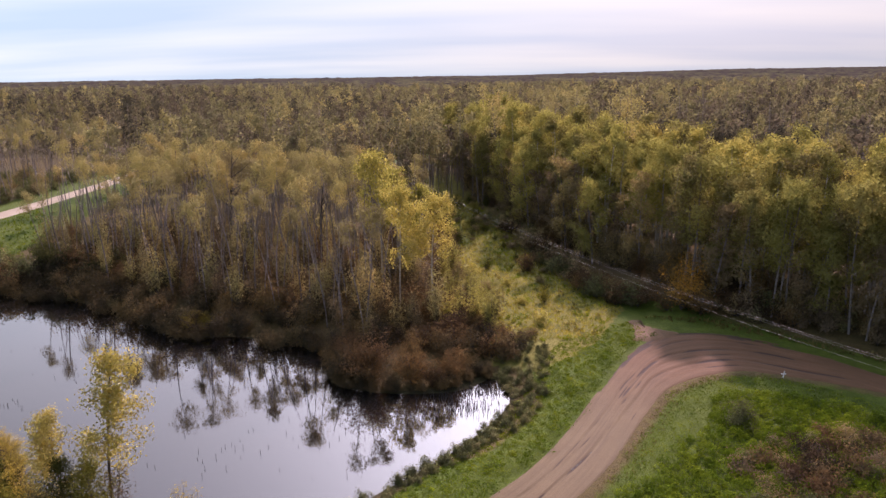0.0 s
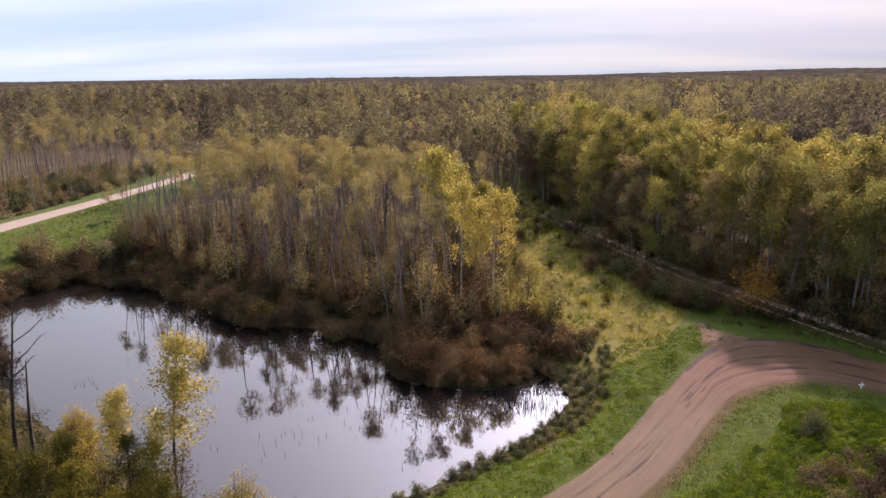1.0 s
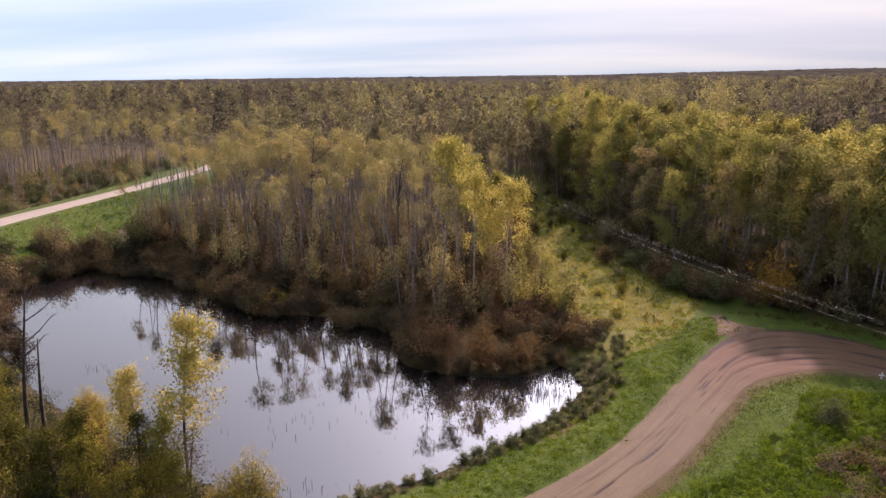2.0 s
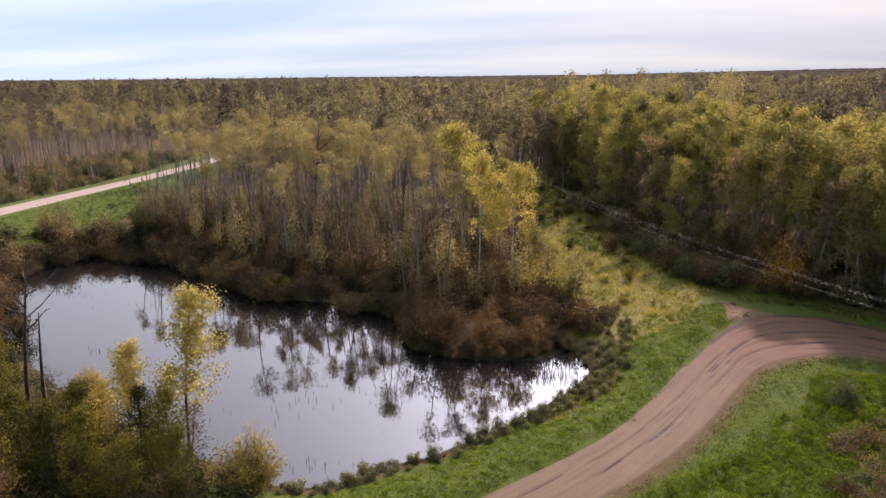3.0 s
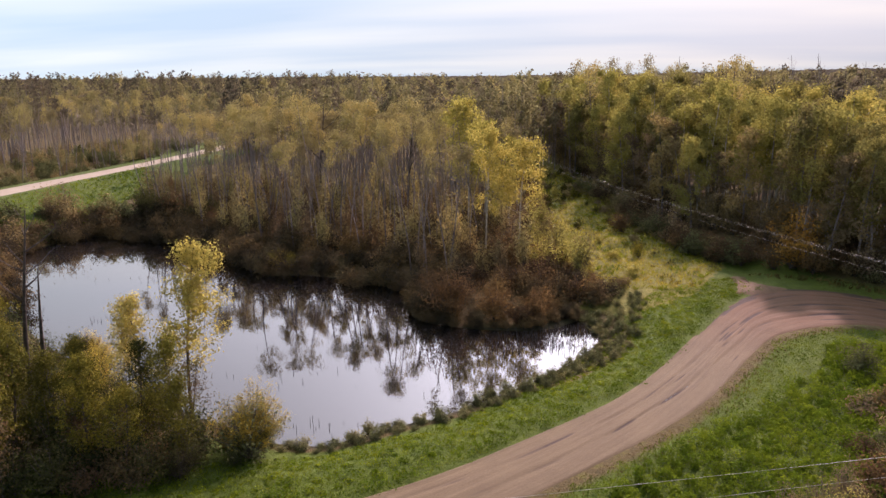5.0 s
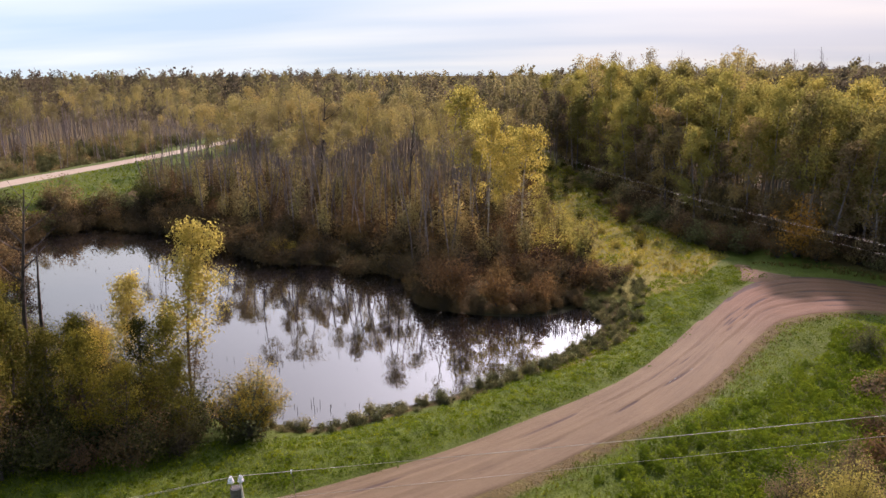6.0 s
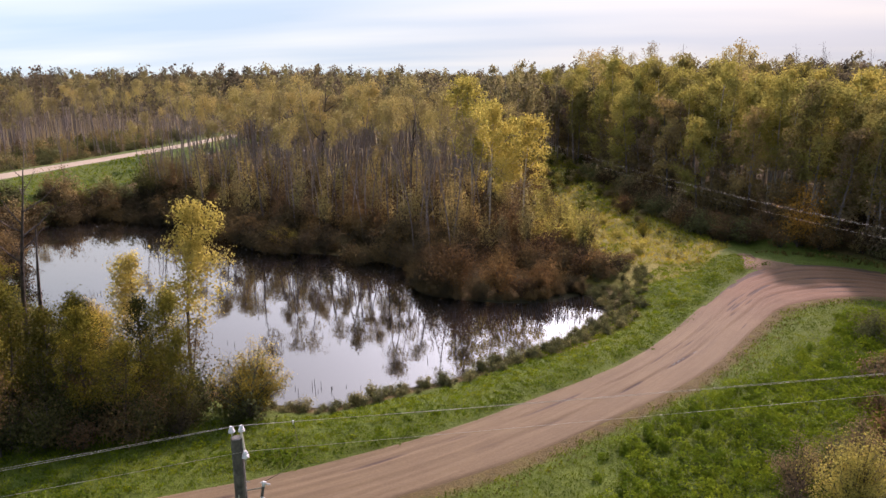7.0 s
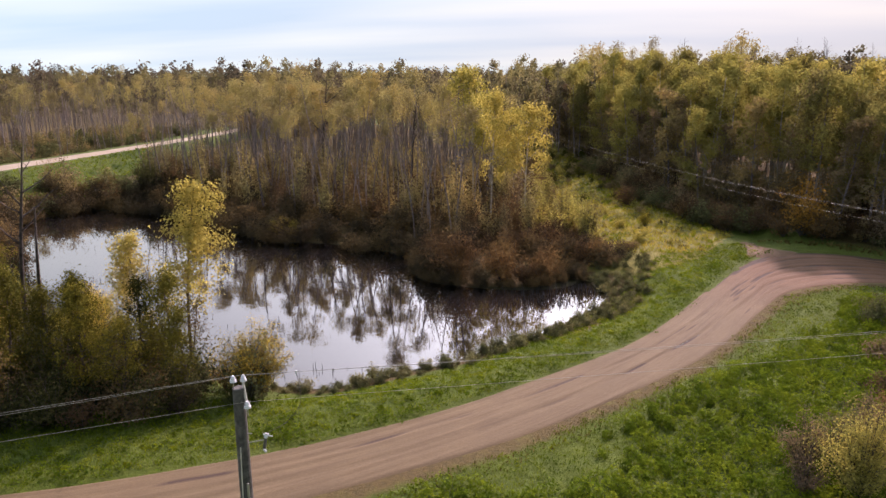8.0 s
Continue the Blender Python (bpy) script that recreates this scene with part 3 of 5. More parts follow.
def tube(path, radii, sides):
    path = np.asarray(path, float)
    d = np.gradient(path, axis=0)
    d /= np.linalg.norm(d, axis=1)[:, None] + 1e-9
    ref = np.where(np.abs(d[:, 2:3]) > 0.8, np.array([[1.0, 0, 0]]), np.array([[0, 0, 1.0]]))
    a = np.cross(d, ref); a /= np.linalg.norm(a, axis=1)[:, None] + 1e-9
    b = np.cross(d, a)
    ang = np.linspace(0, 2 * math.pi, sides, endpoint=False)
    v = path[:, None] + np.asarray(radii)[:, None, None] * (np.cos(ang)[None, :, None] * a[:, None] + np.sin(ang)[None, :, None] * b[:, None])
    n = len(path)
    i = np.arange(n * sides).reshape(n, sides)
    j = np.roll(i, -1, axis=1)
    f = np.stack([i[:-1], j[:-1], j[1:], i[1:]], -1).reshape(-1, 4)
    return v.reshape(-1, 3), f


class Pieces:
    """Collects four-cornered faces into one mesh."""

    def __init__(self):
        self.v, self.f, self.t, self.n = [], [], [], 0

    def add(self, v, f, tone=None):
        self.v.append(v); self.f.append(f + self.n); self.n += len(v)
        self.t.append(np.zeros(len(v)) if tone is None else np.broadcast_to(tone, (len(v),)))

    def arrays(self):
        return np.concatenate(self.v), np.concatenate(self.f), np.concatenate(self.t)


def leaves(rs, centres, size, flat=0.0, out=None):
    """One small pointed leaf spray at each centre; with out, the sprays face outward from their clump."""
    n = len(centres)
    face = rs.normal(size=(n, 3))
    face[:, 2] += 3 * flat
    if out is not None:
        face = 0.34 * face + out / (np.linalg.norm(out, axis=1)[:, None] + 1e-9)
    a = np.cross(face, rs.normal(size=(n, 3)))
    a /= np.linalg.norm(a, axis=1)[:, None] + 1e-9
    b = np.cross(face, a)
    b /= np.linalg.norm(b, axis=1)[:, None] + 1e-9
    s = size * rs.uniform(0.6, 1.35, (n, 1))
    v = np.stack([centres + a * s * 0.55, centres - a * s * 0.45 + b * s * 0.42, centres - a * s * 0.5 - b * s * 0.4], 1).reshape(-1, 3)
    return v, np.arange(3 * n).reshape(n, 3)


def grow(rs, H, crown_lo, crown_r, limbs, sprays, size, r0, bend=0.5, clump=0.62, sides=6, limb=0.34, ragged=0.25, loose=0.3, rise=(18, 55)):
    """A tree: tapered trunk, rising limbs, and clumps of leaf sprays along their outer halves."""
    wood = Pieces()
    h = np.linspace(0, 1, 7)
    ph = rs.uniform(0, 6.28, 2)
    path = np.stack([bend * (np.sin(h * 2.6 + ph[0]) - math.sin(ph[0])), bend * (np.sin(h * 2.2 + ph[1]) - math.sin(ph[1])), h * H], 1)
    path[:, :2] *= h[:, None] ** 0.6
    wood.add(*tube(path, r0 * (1 - 0.88 * h) + 0.012, sides))
    heads, weight = [], []
    for k in range(limbs):
        u = crown_lo + (0.97 - crown_lo) * ((k + rs.uniform(0, 1)) / limbs)
        base = np.array([np.interp(u, h, path[:, i]) for i in range(3)])
        q = (u - crown_lo) / (1 - crown_lo)
        reach = crown_r * (0.35 + 0.9 * math.sin(math.pi * min(1, 0.18 + 0.82 * q) ** 0.8)) * rs.uniform(1 - ragged, 1 + ragged)
        az, el = rs.uniform(0, 6.28), radians(rs.uniform(*rise))
        d = np.array([math.cos(az) * math.cos(el), math.sin(az) * math.cos(el), math.sin(el)])
        p = np.stack([base, base + d * reach * 0.5, base + d * reach + np.array([0, 0, 0.12 * reach])])
        rr = max(0.012, r0 * limb * (1 - 0.8 * u))
        wood.add(*tube(p, [rr, rr * 0.6, rr * 0.22], 3))
        for s in (0.6, 1.0):
            c = base + (p[2] - base) * s + rs.normal(0, 0.16 * crown_r, 3)
            heads.append(c); weight.append(0.7 + 0.6 * s)
            tw = base + (p[2] - base) * (s - 0.25)
            wood.add(*tube(np.stack([tw, (tw + c) / 2 + rs.normal(0, 0.05, 3), c]), [rr * 0.35, rr * 0.25, rr * 0.12], 3))
    for s in (0.93, 1.0):
        heads.append(np.array([np.interp(s, h, path[:, i]) for i in range(3)])); weight.append(1.2)
    leaf = None
    if sprays:
        heads, weight = np.array(heads), np.array(weight)
        pick = rs.choice(len(heads), sprays, p=weight / weight.sum())
        way = rs.normal(size=(sprays, 3))
        way /= np.linalg.norm(way, axis=1)[:, None]
        big_ = clump * rs.uniform(1.0, 1.9, len(heads))
        far_out = big_[pick] * (0.45 + 0.65 * rs.uniform(0, 1, sprays) ** 0.5)
        c = heads[pick] + way * far_out[:, None] * np.array([1, 1, 0.78]) + rs.normal(0, loose * clump, (sprays, 3))
        axis = np.stack([np.interp(c[:, 2] / H, h, path[:, i]) for i in (0, 1)], 1)
        out = way.copy()
        out[:, :2] += 0.6 * (c[:, :2] - axis) / crown_r
        out[:, 2] += 0.3
        leaf = leaves(rs, c, size, out=out)
    return wood.arrays(), leaf


def tree_thing(name, rs, mat, bark, label, category="tree", **kw):
    wood, leaf = grow(rs, **kw)
    root = new(name)
    put_mesh("trunk", wood[0], wood[1], bark, root, smooth=True)
    if leaf is not None:
        put_mesh("crown", leaf[0], leaf[1], mat, root)
    return tagged(root, label, category)


def bush(rs, R, H, stems, sprays, size, clump=0.22, vase=0.0, ragged=0.0):
    """Many stems fanning from the root, each ending in leaf sprays; a lumpy dome."""
    wood, heads = Pieces(), []
    lobe = rs.uniform(0, 6.28, 2)
    for k in range(stems):
        az, lean = rs.uniform(0, 6.28), rs.uniform(0.05, 1.0) ** 0.7
        tip = np.array([math.cos(az) * lean * R, math.sin(az) * lean * R, H * (1.0 - (0.5 - 0.3 * vase) * lean ** 2) * rs.uniform(0.65 + 0.1 * vase - 0.15 * ragged, 1.08 + 0.12 * ragged)])
        tip *= 1 + 0.22 * ragged * (math.sin(2 * az + lobe[0]) + 0.6 * math.sin(3 * az + lobe[1]))
        p = np.stack([np.array([math.cos(az), math.sin(az), 0]) * 0.12 * R * lean, tip * np.array([0.4, 0.4, 0.55 - 0.03 * vase]), tip])
        v, f = tube(p, [0.03, 0.02, 0.008], 3)
        if k:                                   # all stems grow from one root
            v, f = v[3:], np.where(f < 3, f - wood.n, f - 3)
        wood.add(v, f)
        for s in ((0.35, 0.55, 0.75, 0.85, 0.95, 1.02) if vase else (0.45, 0.7, 0.9, 1.02)):
            heads.append(p[1] + (tip - p[1]) * (2 * s - 1) if s > 0.5 else p[0] + (p[1] - p[0]) * 2 * s)
    heads = np.array(heads)
    c = heads[rs.randint(0, len(heads), sprays)] + rs.normal(0, clump * R, (sprays, 3)) * np.array([1, 1, 0.8])
    c[:, 2] = np.maximum(c[:, 2], 0.05)
    out = c / np.array([R, R, H]) + rs.normal(0, 0.25, c.shape)
    return wood.arrays(), leaves(rs, c, size, out=out)


def bush_thing(name, rs, mat, label, R, H, stems, sprays, size, clump=0.22, vase=0.0, ragged=0.7):
    wood, leaf = bush(rs, R, H, stems, sprays, size, clump, vase, ragged)
    root = new(name)
    put_mesh("branchwork", wood[0], wood[1], "dark_bark", root)
    put_mesh("foliage", leaf[0], leaf[1], mat, root)
    return tagged(root, label, "shrub")


def scatter(rs, poly, gap, keep=None):
    """Jittered places, about one per gap x gap, inside the outline."""
    p = np.array(poly)
    (x0, y0), (x1, y1) = p.min(0), p.max(0)
    X, Y = np.meshgrid(np.arange(x0, x1, gap), np.arange(y0, y1, gap))
    x = X.ravel() + rs.uniform(-0.48, 0.48, X.size) * gap
    y = Y.ravel() + rs.uniform(-0.48, 0.48, X.size) * gap
    ok = inside(x, y, poly)
    if keep is not None:
        ok &= keep(x, y)
    return x[ok], y[ok]


def in_view(x, y, lo=-43, hi=36):
    a = np.degrees(np.arctan2(x, y))
    return (a > lo) & (a < hi)


def stand(kinds, x, y, rs, group, scale=(0.82, 1.15), sink=0.1, first=True):
    """Sets one thing of a random kind at each place; the first of each kind is the built one itself."""
    z = ground_z(x, y)
    used = set()
    for i in range(len(x)):
        k = kinds[rs.randint(len(kinds))]
        s = rs.uniform(*scale)
        m = pose(x[i], y[i], z[i] - sink, rs.uniform(-2.5, 2.5), rs.uniform(-2.5, 2.5), rs.uniform(0, 360)) @ Matrix.Diagonal((s * rs.uniform(0.88, 1.1), s * rs.uniform(0.88, 1.1), s, 1))
        if k.name in used:
            ob = copy_thing(k, m)
        else:
            used.add(k.name)
            later.append((k, m))
            continue
        tagged(ob, group=group)
    for k, m in later:
        k.matrix_basis = m
        tagged(k, group=group)
    later.clear()
    for k in kinds:
        if k.name not in used:
            for o in (*k.children_recursive, k):
                bpy.data.objects.remove(o)


later = []
RS = np.random.RandomState(11)

# -- the tall aspen wood beyond the bend
aspens = [tree_thing("aspen_tree", np.random.RandomState(20 + k), "aspen", "pale_bark", "tall aspen with yellow-green autumn crown", H=15.5 + 0.7 * k, crown_lo=0.36 - 0.03 * (k % 3),
                     crown_r=2.2 + 0.25 * (k % 3), limbs=12, sprays=2700, size=0.27, r0=0.15, bend=0.6, clump=0.66, loose=0.2) for k in range(4)]
skirted = [tree_thing("edge_aspen", np.random.RandomState(30 + k), ("aspen", "aspen", "brown", "brown")[k], "grey_bark", ("edge aspen with yellow-green crown over a pale trunk", "leafy aspen at the wood's edge, green-yellow almost to the ground", "browning aspen at the wood's edge with dull leaves", "half-bare brown tree at the wood's edge")[k],
                      H=(14.5, 13.5, 11.5, 9.5)[k], crown_lo=(0.34, 0.12, 0.12, 0.15)[k], crown_r=(2.1, 2.1, 1.8, 1.6)[k], limbs=(13, 20, 16, 16)[k], sprays=(3200, 4200, 2400, 1300)[k], size=0.23, r0=0.13, bend=0.5, clump=(0.66, 0.6, 0.5, 0.5)[k], loose=0.25) for k in range(4)]
fx, fy = scatter(RS, FOREST, 3.5, lambda x, y: in_view(x, y, -43, 37))
edge = np.minimum(line_distance(fx, fy, FOREST[0:7]), line_distance(fx, fy, FOREST[10:] + FOREST[:1]))
order = np.argsort(edge + 0.15 * np.hypot(fx, fy))
first, rest = order[:260], order[260:]
rim = first[edge[first] < 4.5]
body_ = first[edge[first] >= 4.5]
front = smooth_line([(32.5, 81), (35, 77.5), (39.5, 73.5), (44.5, 68), (53, 60), (64, 52)], 1.9)
front = front + RS.uniform(-0.7, 0.7, front.shape)
stand(skirted, np.concatenate([fx[rim], front[:, 0]]), np.concatenate([fy[rim], front[:, 1]]), RS, "aspens along the wood's edge", (0.88, 1.2))
stand(aspens, fx[body_], fy[body_], RS, "aspens of the tall wood", (0.8, 1.15))
far_x, far_y = [fx[rest]], [fy[rest]]

# -- the thin grove behind the pond: bare poles with small high crowns
thin = [tree_thing("slender_aspen", np.random.RandomState(40 + k), "grove", "grey_bark", "slender aspen with bare grey trunk and thin high crown", H=14.5 + 0.8 * k, crown_lo=0.72 + 0.03 * (k % 3),
                   crown_r=1.4 + 0.2 * (k % 2), limbs=8, sprays=(1000, 1250, 600, 1100)[k], size=0.19, r0=0.105, bend=1.0, clump=0.52, loose=0.25, rise=(25, 65)) for k in range(4)]
bare = [tree_thing("bare_tree", np.random.RandomState(50 + k), None, "grey_bark", "leafless grey standing tree", H=11.5 + 1.5 * k, crown_lo=0.42, crown_r=0.9, limbs=12, sprays=0, size=0.3, r0=0.095, bend=1.1, rise=(35, 70)) for k in range(3)]
gx, gy = scatter(RS, GROVE_AREA, 3.0, lambda x, y: (y < 135) & ~((x > -6.5) & (y < 97)))
kind = RS.uniform(0, 1, len(gx))
near = np.argsort(gy + 0.2 * np.abs(gx + 25))
gsel = near[:330]
lx, ly = scatter(RS, [(-95, 122), (-91, 150), (-90, 185), (-112, 185), (-135, 150), (-125, 120)], 5.6)
leafy = np.where(signed(gx[gsel], gy[gsel], GROVE_AREA) > -12, 0.26, 0.70)
rim_row = signed(gx[gsel], gy[gsel], GROVE_AREA) > -10
for rows_, size_ in ((rim_row, (0.68, 0.95)), (~rim_row, (0.92, 1.16))):
    sel = rows_ & (kind[gsel] < leafy)
    extra = slice(0, 0) if rows_ is rim_row else slice(0, None, 2)
    stand(thin if rows_ is rim_row else [copy_thing(k, Matrix()) for k in thin], np.concatenate([gx[gsel][sel], lx[extra]]), np.concatenate([gy[gsel][sel], ly[extra]]), RS, "slender aspens of the grove", size_)
stand(bare, np.concatenate([gx[gsel][kind[gsel] >= leafy], lx[1::2]]), np.concatenate([gy[gsel][kind[gsel] >= leafy], ly[1::2]]), RS, "leafless trees of the grove", (0.7, 1.1))
tall_bare = [tree_thing("bare_snag", np.random.RandomState(56 + k), ("grove", None)[k], "grey_bark", ("thin half-bare aspen standing above the wood", "leafless snag standing above the wood")[k], H=20.5, crown_lo=0.55, crown_r=1.5, limbs=20, sprays=(700, 0)[k], size=0.3, r0=0.15, bend=0.6, limb=0.55) for k in range(2)]
tx0, ty0 = scatter(RS, [(8, 150), (20, 118), (60, 100), (80, 130), (60, 190), (0, 215)], 10.5)
stand(tall_bare, tx0, ty0, RS, "snags above the wood", (0.9, 1.1))
hx, hy = scatter(RS, GROVE_AREA, 4.0, lambda x, y: (y >= 135))
far_x.append(hx); far_y.append(hy)
zx, zy = scatter(RS, [(-9, 136), (5, 150), (13, 146), (6, 190), (2, 243), (-9, 243)], 3.6)
far_x.append(zx); far_y.append(zy)


# -- woods farther off, joined
def template(rs, H, lo, R, n, size, r0, clump, limbs):
    """A cheaper tree for the middle distance: the crown, and a plain tapered stem."""
    wood, leaf = grow(rs, H, lo, R, limbs, n, size, r0, clump=clump, sides=4)
    stem = tube([(0, 0, 0), (0.15, 0.1, H * 0.5), (0.1, 0.2, H * 0.97)], [r0, r0 * 0.7, 0.02], 4)
    return stem, leaf


def join_woods(name, x, y, temps, mat, label, scale, rs, trunks=True):
    crown, stems = Pieces(), Pieces()
    z, wv = ground_z(x, y), waves(x, y, 90, 31) + 0.5 * waves(x, y, 30, 32)
    for i in range(len(x)):
        wood, leaf = temps[rs.randint(len(temps))]
        s, a = rs.uniform(*scale), rs.uniform(0, 6.28)
        R = np.array([[math.cos(a), -math.sin(a), 0], [math.sin(a), math.cos(a), 0], [0, 0, 1]]) * s
        at = np.array([x[i], y[i], z[i] - 0.1])
        young = inside(np.array(x[i]), np.array(y[i]), [(-280, 185), (-92, 185), (-85, 262), (-280, 262)])
        belt = 268 < y[i] < 345 and x[i] < -15
        tone = np.clip(0.42 + 0.40 * wv[i] + rs.normal(0, 0.11) + 0.22 * young - 0.32 * belt, 0, 1)
        if young:
            R = R * 0.72
        if rs.uniform() > (0.17 if trunks else 0.0):
            crown.add(leaf[0] @ R.T + at, leaf[1], tone)
        if trunks:
            stems.add(wood[0] @ R.T + at, wood[1])
    v, f, t = crown.arrays()
    ob = put_mesh(name, v, f, mat, tone=t)
    tagged(ob, label, "woods", kind="stuff")
    if trunks:
        v, f, t = stems.arrays()
        put_mesh("trunks", v, f, "grey_bark", ob)


WIDE = [(-260, 120), (-92, 120), (-92, 200), (-78, 235), (-55, 256), (20, 264), (0, 240), (140, 170), (200, 180), (220, 270), (-260, 270)]
mx_, my_ = scatter(RS, WIDE, 4.6, lambda x, y: in_view(x, y, -42, 36) & (signed(x, y, LROAD_POLY) > 7) & ~((x > -116) & (x < -80) & (y < 185)))
far_x.append(mx_); far_y.append(my_)
mid_t = [template(np.random.RandomState(60 + k), 15 + k, 0.46, 1.8, 320, 0.48, 0.13, 0.62, 8) for k in range(4)]
join_woods("woods_middle", np.concatenate(far_x), np.concatenate(far_y), mid_t, "woods", "autumn aspen woods behind the clearing", (0.6, 1.1), np.random.RandomState(70))
FARZONE = [(-700, 268), (700, 268), (900, 900), (-900, 900)]
qx, qy = scatter(RS, FARZONE, 7.8, lambda x, y: in_view(x, y, -42, 36) & (np.hypot(x, y) < 760))
far_t = [template(np.random.RandomState(80 + k), 15 + 1.2 * k, 0.3, 2.4, 90, 0.9, 0.15, 0.8, 6) for k in range(4)]
join_woods("woods_far", qx, qy, far_t, "woods", "far autumn woods toward the horizon", (0.6, 1.15), np.random.RandomState(71), trunks=False)


def make_canopy():
    """The closed canopy of the plain, past where single crowns show."""
    r = np.concatenate([np.linspace(690, 1400, 70), np.linspace(1420, 4200, 70)])
    a = np.radians(np.linspace(-46, 40, 320))
    Rr, Aa = np.meshgrid(r, a, indexing="ij")
    x, y = Rr * np.sin(Aa), Rr * np.cos(Aa)
    rs = np.random.RandomState(5)
    z = ground_z(x, y) + 12.5 + 1.2 * waves(x, y, 60, 12) + rs.normal(0, 1.1, x.shape)
    z[0] -= 14
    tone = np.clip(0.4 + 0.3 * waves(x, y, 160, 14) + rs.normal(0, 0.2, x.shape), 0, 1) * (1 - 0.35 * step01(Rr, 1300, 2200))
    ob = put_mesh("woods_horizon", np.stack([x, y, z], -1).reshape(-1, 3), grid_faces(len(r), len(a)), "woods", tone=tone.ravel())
    tagged(ob, "closed woodland canopy at the horizon", "woods", kind="stuff")


make_canopy()

# -- the golden poplars at the grove's corner
gold = [tree_thing("golden_poplar", np.random.RandomState(90 + k), "gold", "pale_bark", "golden-yellow poplar at the corner of the grove", H=14.5, crown_lo=0.38, crown_r=2.3, limbs=24, sprays=4600, size=0.24, r0=0.16, bend=0.5, clump=0.5, ragged=0.45, loose=0.5) for k in range(2)]
spots = [(-8.4, 90.5, 1.18, 0.9), (-5.4, 79.5, 1.0, 0.72), (-1.6, 81.5, 0.92, 0.95), (-3.4, 95.5, 0.85, 0.9), (-6.6, 96.3, 1.0, 0.9)]
for i, (x, y, s, wide) in enumerate(spots):
    g = gold[i] if i < 2 else copy_thing(gold[i % 2], Matrix())
    g.matrix_basis = pose(x, y, float(ground_z(x, y)) - 0.1, 0, 0, 70 * i) @ Matrix.Diagonal((s * wide, s * wide, s, 1))
    tagged(g, group="golden poplars")

# -- shrubs
willow = [bush_thing("willow_shrub", np.random.RandomState(100 + k), "willow", "brown and olive willow shrub by the pond", 1.8, 2.1 + 0.3 * k, 20, 1200, 0.19, 0.2) for k in range(4)]
wx, wy = [], []
for i in range(len(POND_LINE)):
    (x, y), (x2, y2) = POND_LINE[i], POND_LINE[(i + 1) % len(POND_LINE)]
    nx, ny = (y - y2), (x2 - x)
    n = math.hypot(nx, ny) + 1e-9
    far_shore = y > 59 and x < -13.5
    if far_shore:
        for k in range(4):
            d = (-0.5, 2.2, 4.6, 7.2)[k] + RS.uniform(-0.8, 0.9)
            px, py = x + nx / n * d, y + ny / n * d
            if inside(np.array(px), np.array(py), POND_LINE) != (d < 0):
                px, py = x - nx / n * d, y - ny / n * d
            wx.append(px + RS.uniform(-0.6, 0.6)); wy.append(py + RS.uniform(-0.3, 0.3))
wx, wy = np.array(wx), np.array(wy)
pick = RS.permutation(len(wx))[:200]
stand(willow, wx[pick], wy[pick], RS, "willow shrubs round the pond", (0.6, 1.15), 0.05)

later.clear()
# -- understorey of the grove and of the tall wood
under = [bush_thing("understorey_shrub", np.random.RandomState(120 + k), ("brown", "rust", "willow", "grove")[k], ("tan", "rust-brown", "dark brown", "yellow-leaved slim")[k] + " understorey shrub among the trunks", (1.3, 1.3, 1.6, 1.1)[k], (5.2, 4.0, 2.8, 7.0)[k], 18, (900, 900, 900, 800)[k], 0.19, 0.3) for k in range(4)]
ux, uy = scatter(RS, GROVE_AREA, 2.6, lambda x, y: (y < 125))
keep = np.argsort(uy)[:300]
stand(under, ux[keep], uy[keep], RS, "understorey of the grove", (0.6, 1.25), 0.05)

big = [bush_thing("tall_willow", np.random.RandomState(130 + k), ("rust", "rust", "willow")[k], ("big rounded rust-brown willow standing at the water", "rust-brown willow with yellowing top at the water", "dark brown willow at the water")[k], (2.7, 1.9, 1.9)[k], (4.1, 3.0, 2.9)[k], (70, 44, 44)[k], (6500, 4200, 4000)[k], 0.14, 0.13, 0.0, 0.75) for k in range(3)]
point = ((0, -7.3, 62.3, 1.0), (1, -3.2, 61.9, 0.98), (1, 0.3, 62.7, 0.92), (2, -9.9, 63.2, 0.9), (2, 1.9, 64.6, 0.6), (2, -5.2, 60.6, 0.6), (1, -1.2, 61.3, 0.62), (2, -7.0, 66.6, 0.95), (2, -3.4, 65.8, 0.9), (2, 0.0, 66.6, 0.75), (2, -11.4, 69.4, 0.9), (0, -9.6, 67.6, 0.7))
wet = [p for p in POND_LINE if p[1] > 59 and -14 < p[0] < 4.5]
point = point + tuple((2, x + 0.35 * math.sin(7 * x), y + 0.2, 0.34 + 0.14 * math.sin(5 * x + y)) for x, y in wet)
placed = set()
for i, (k, x, y, s) in enumerate(point):
    m = pose(x, y, float(ground_z(x, y)) - 0.05, 0, 0, 67 * i) @ Matrix.Diagonal((s * (1.0 + 0.12 * math.sin(3 * i)), s * (1.0 + 0.12 * math.cos(2 * i)), s, 1))
    g = copy_thing(big[k], m) if k in placed else big[k]
    placed.add(k)
    g.matrix_basis = m
    tagged(g, group="tall willows on the point")

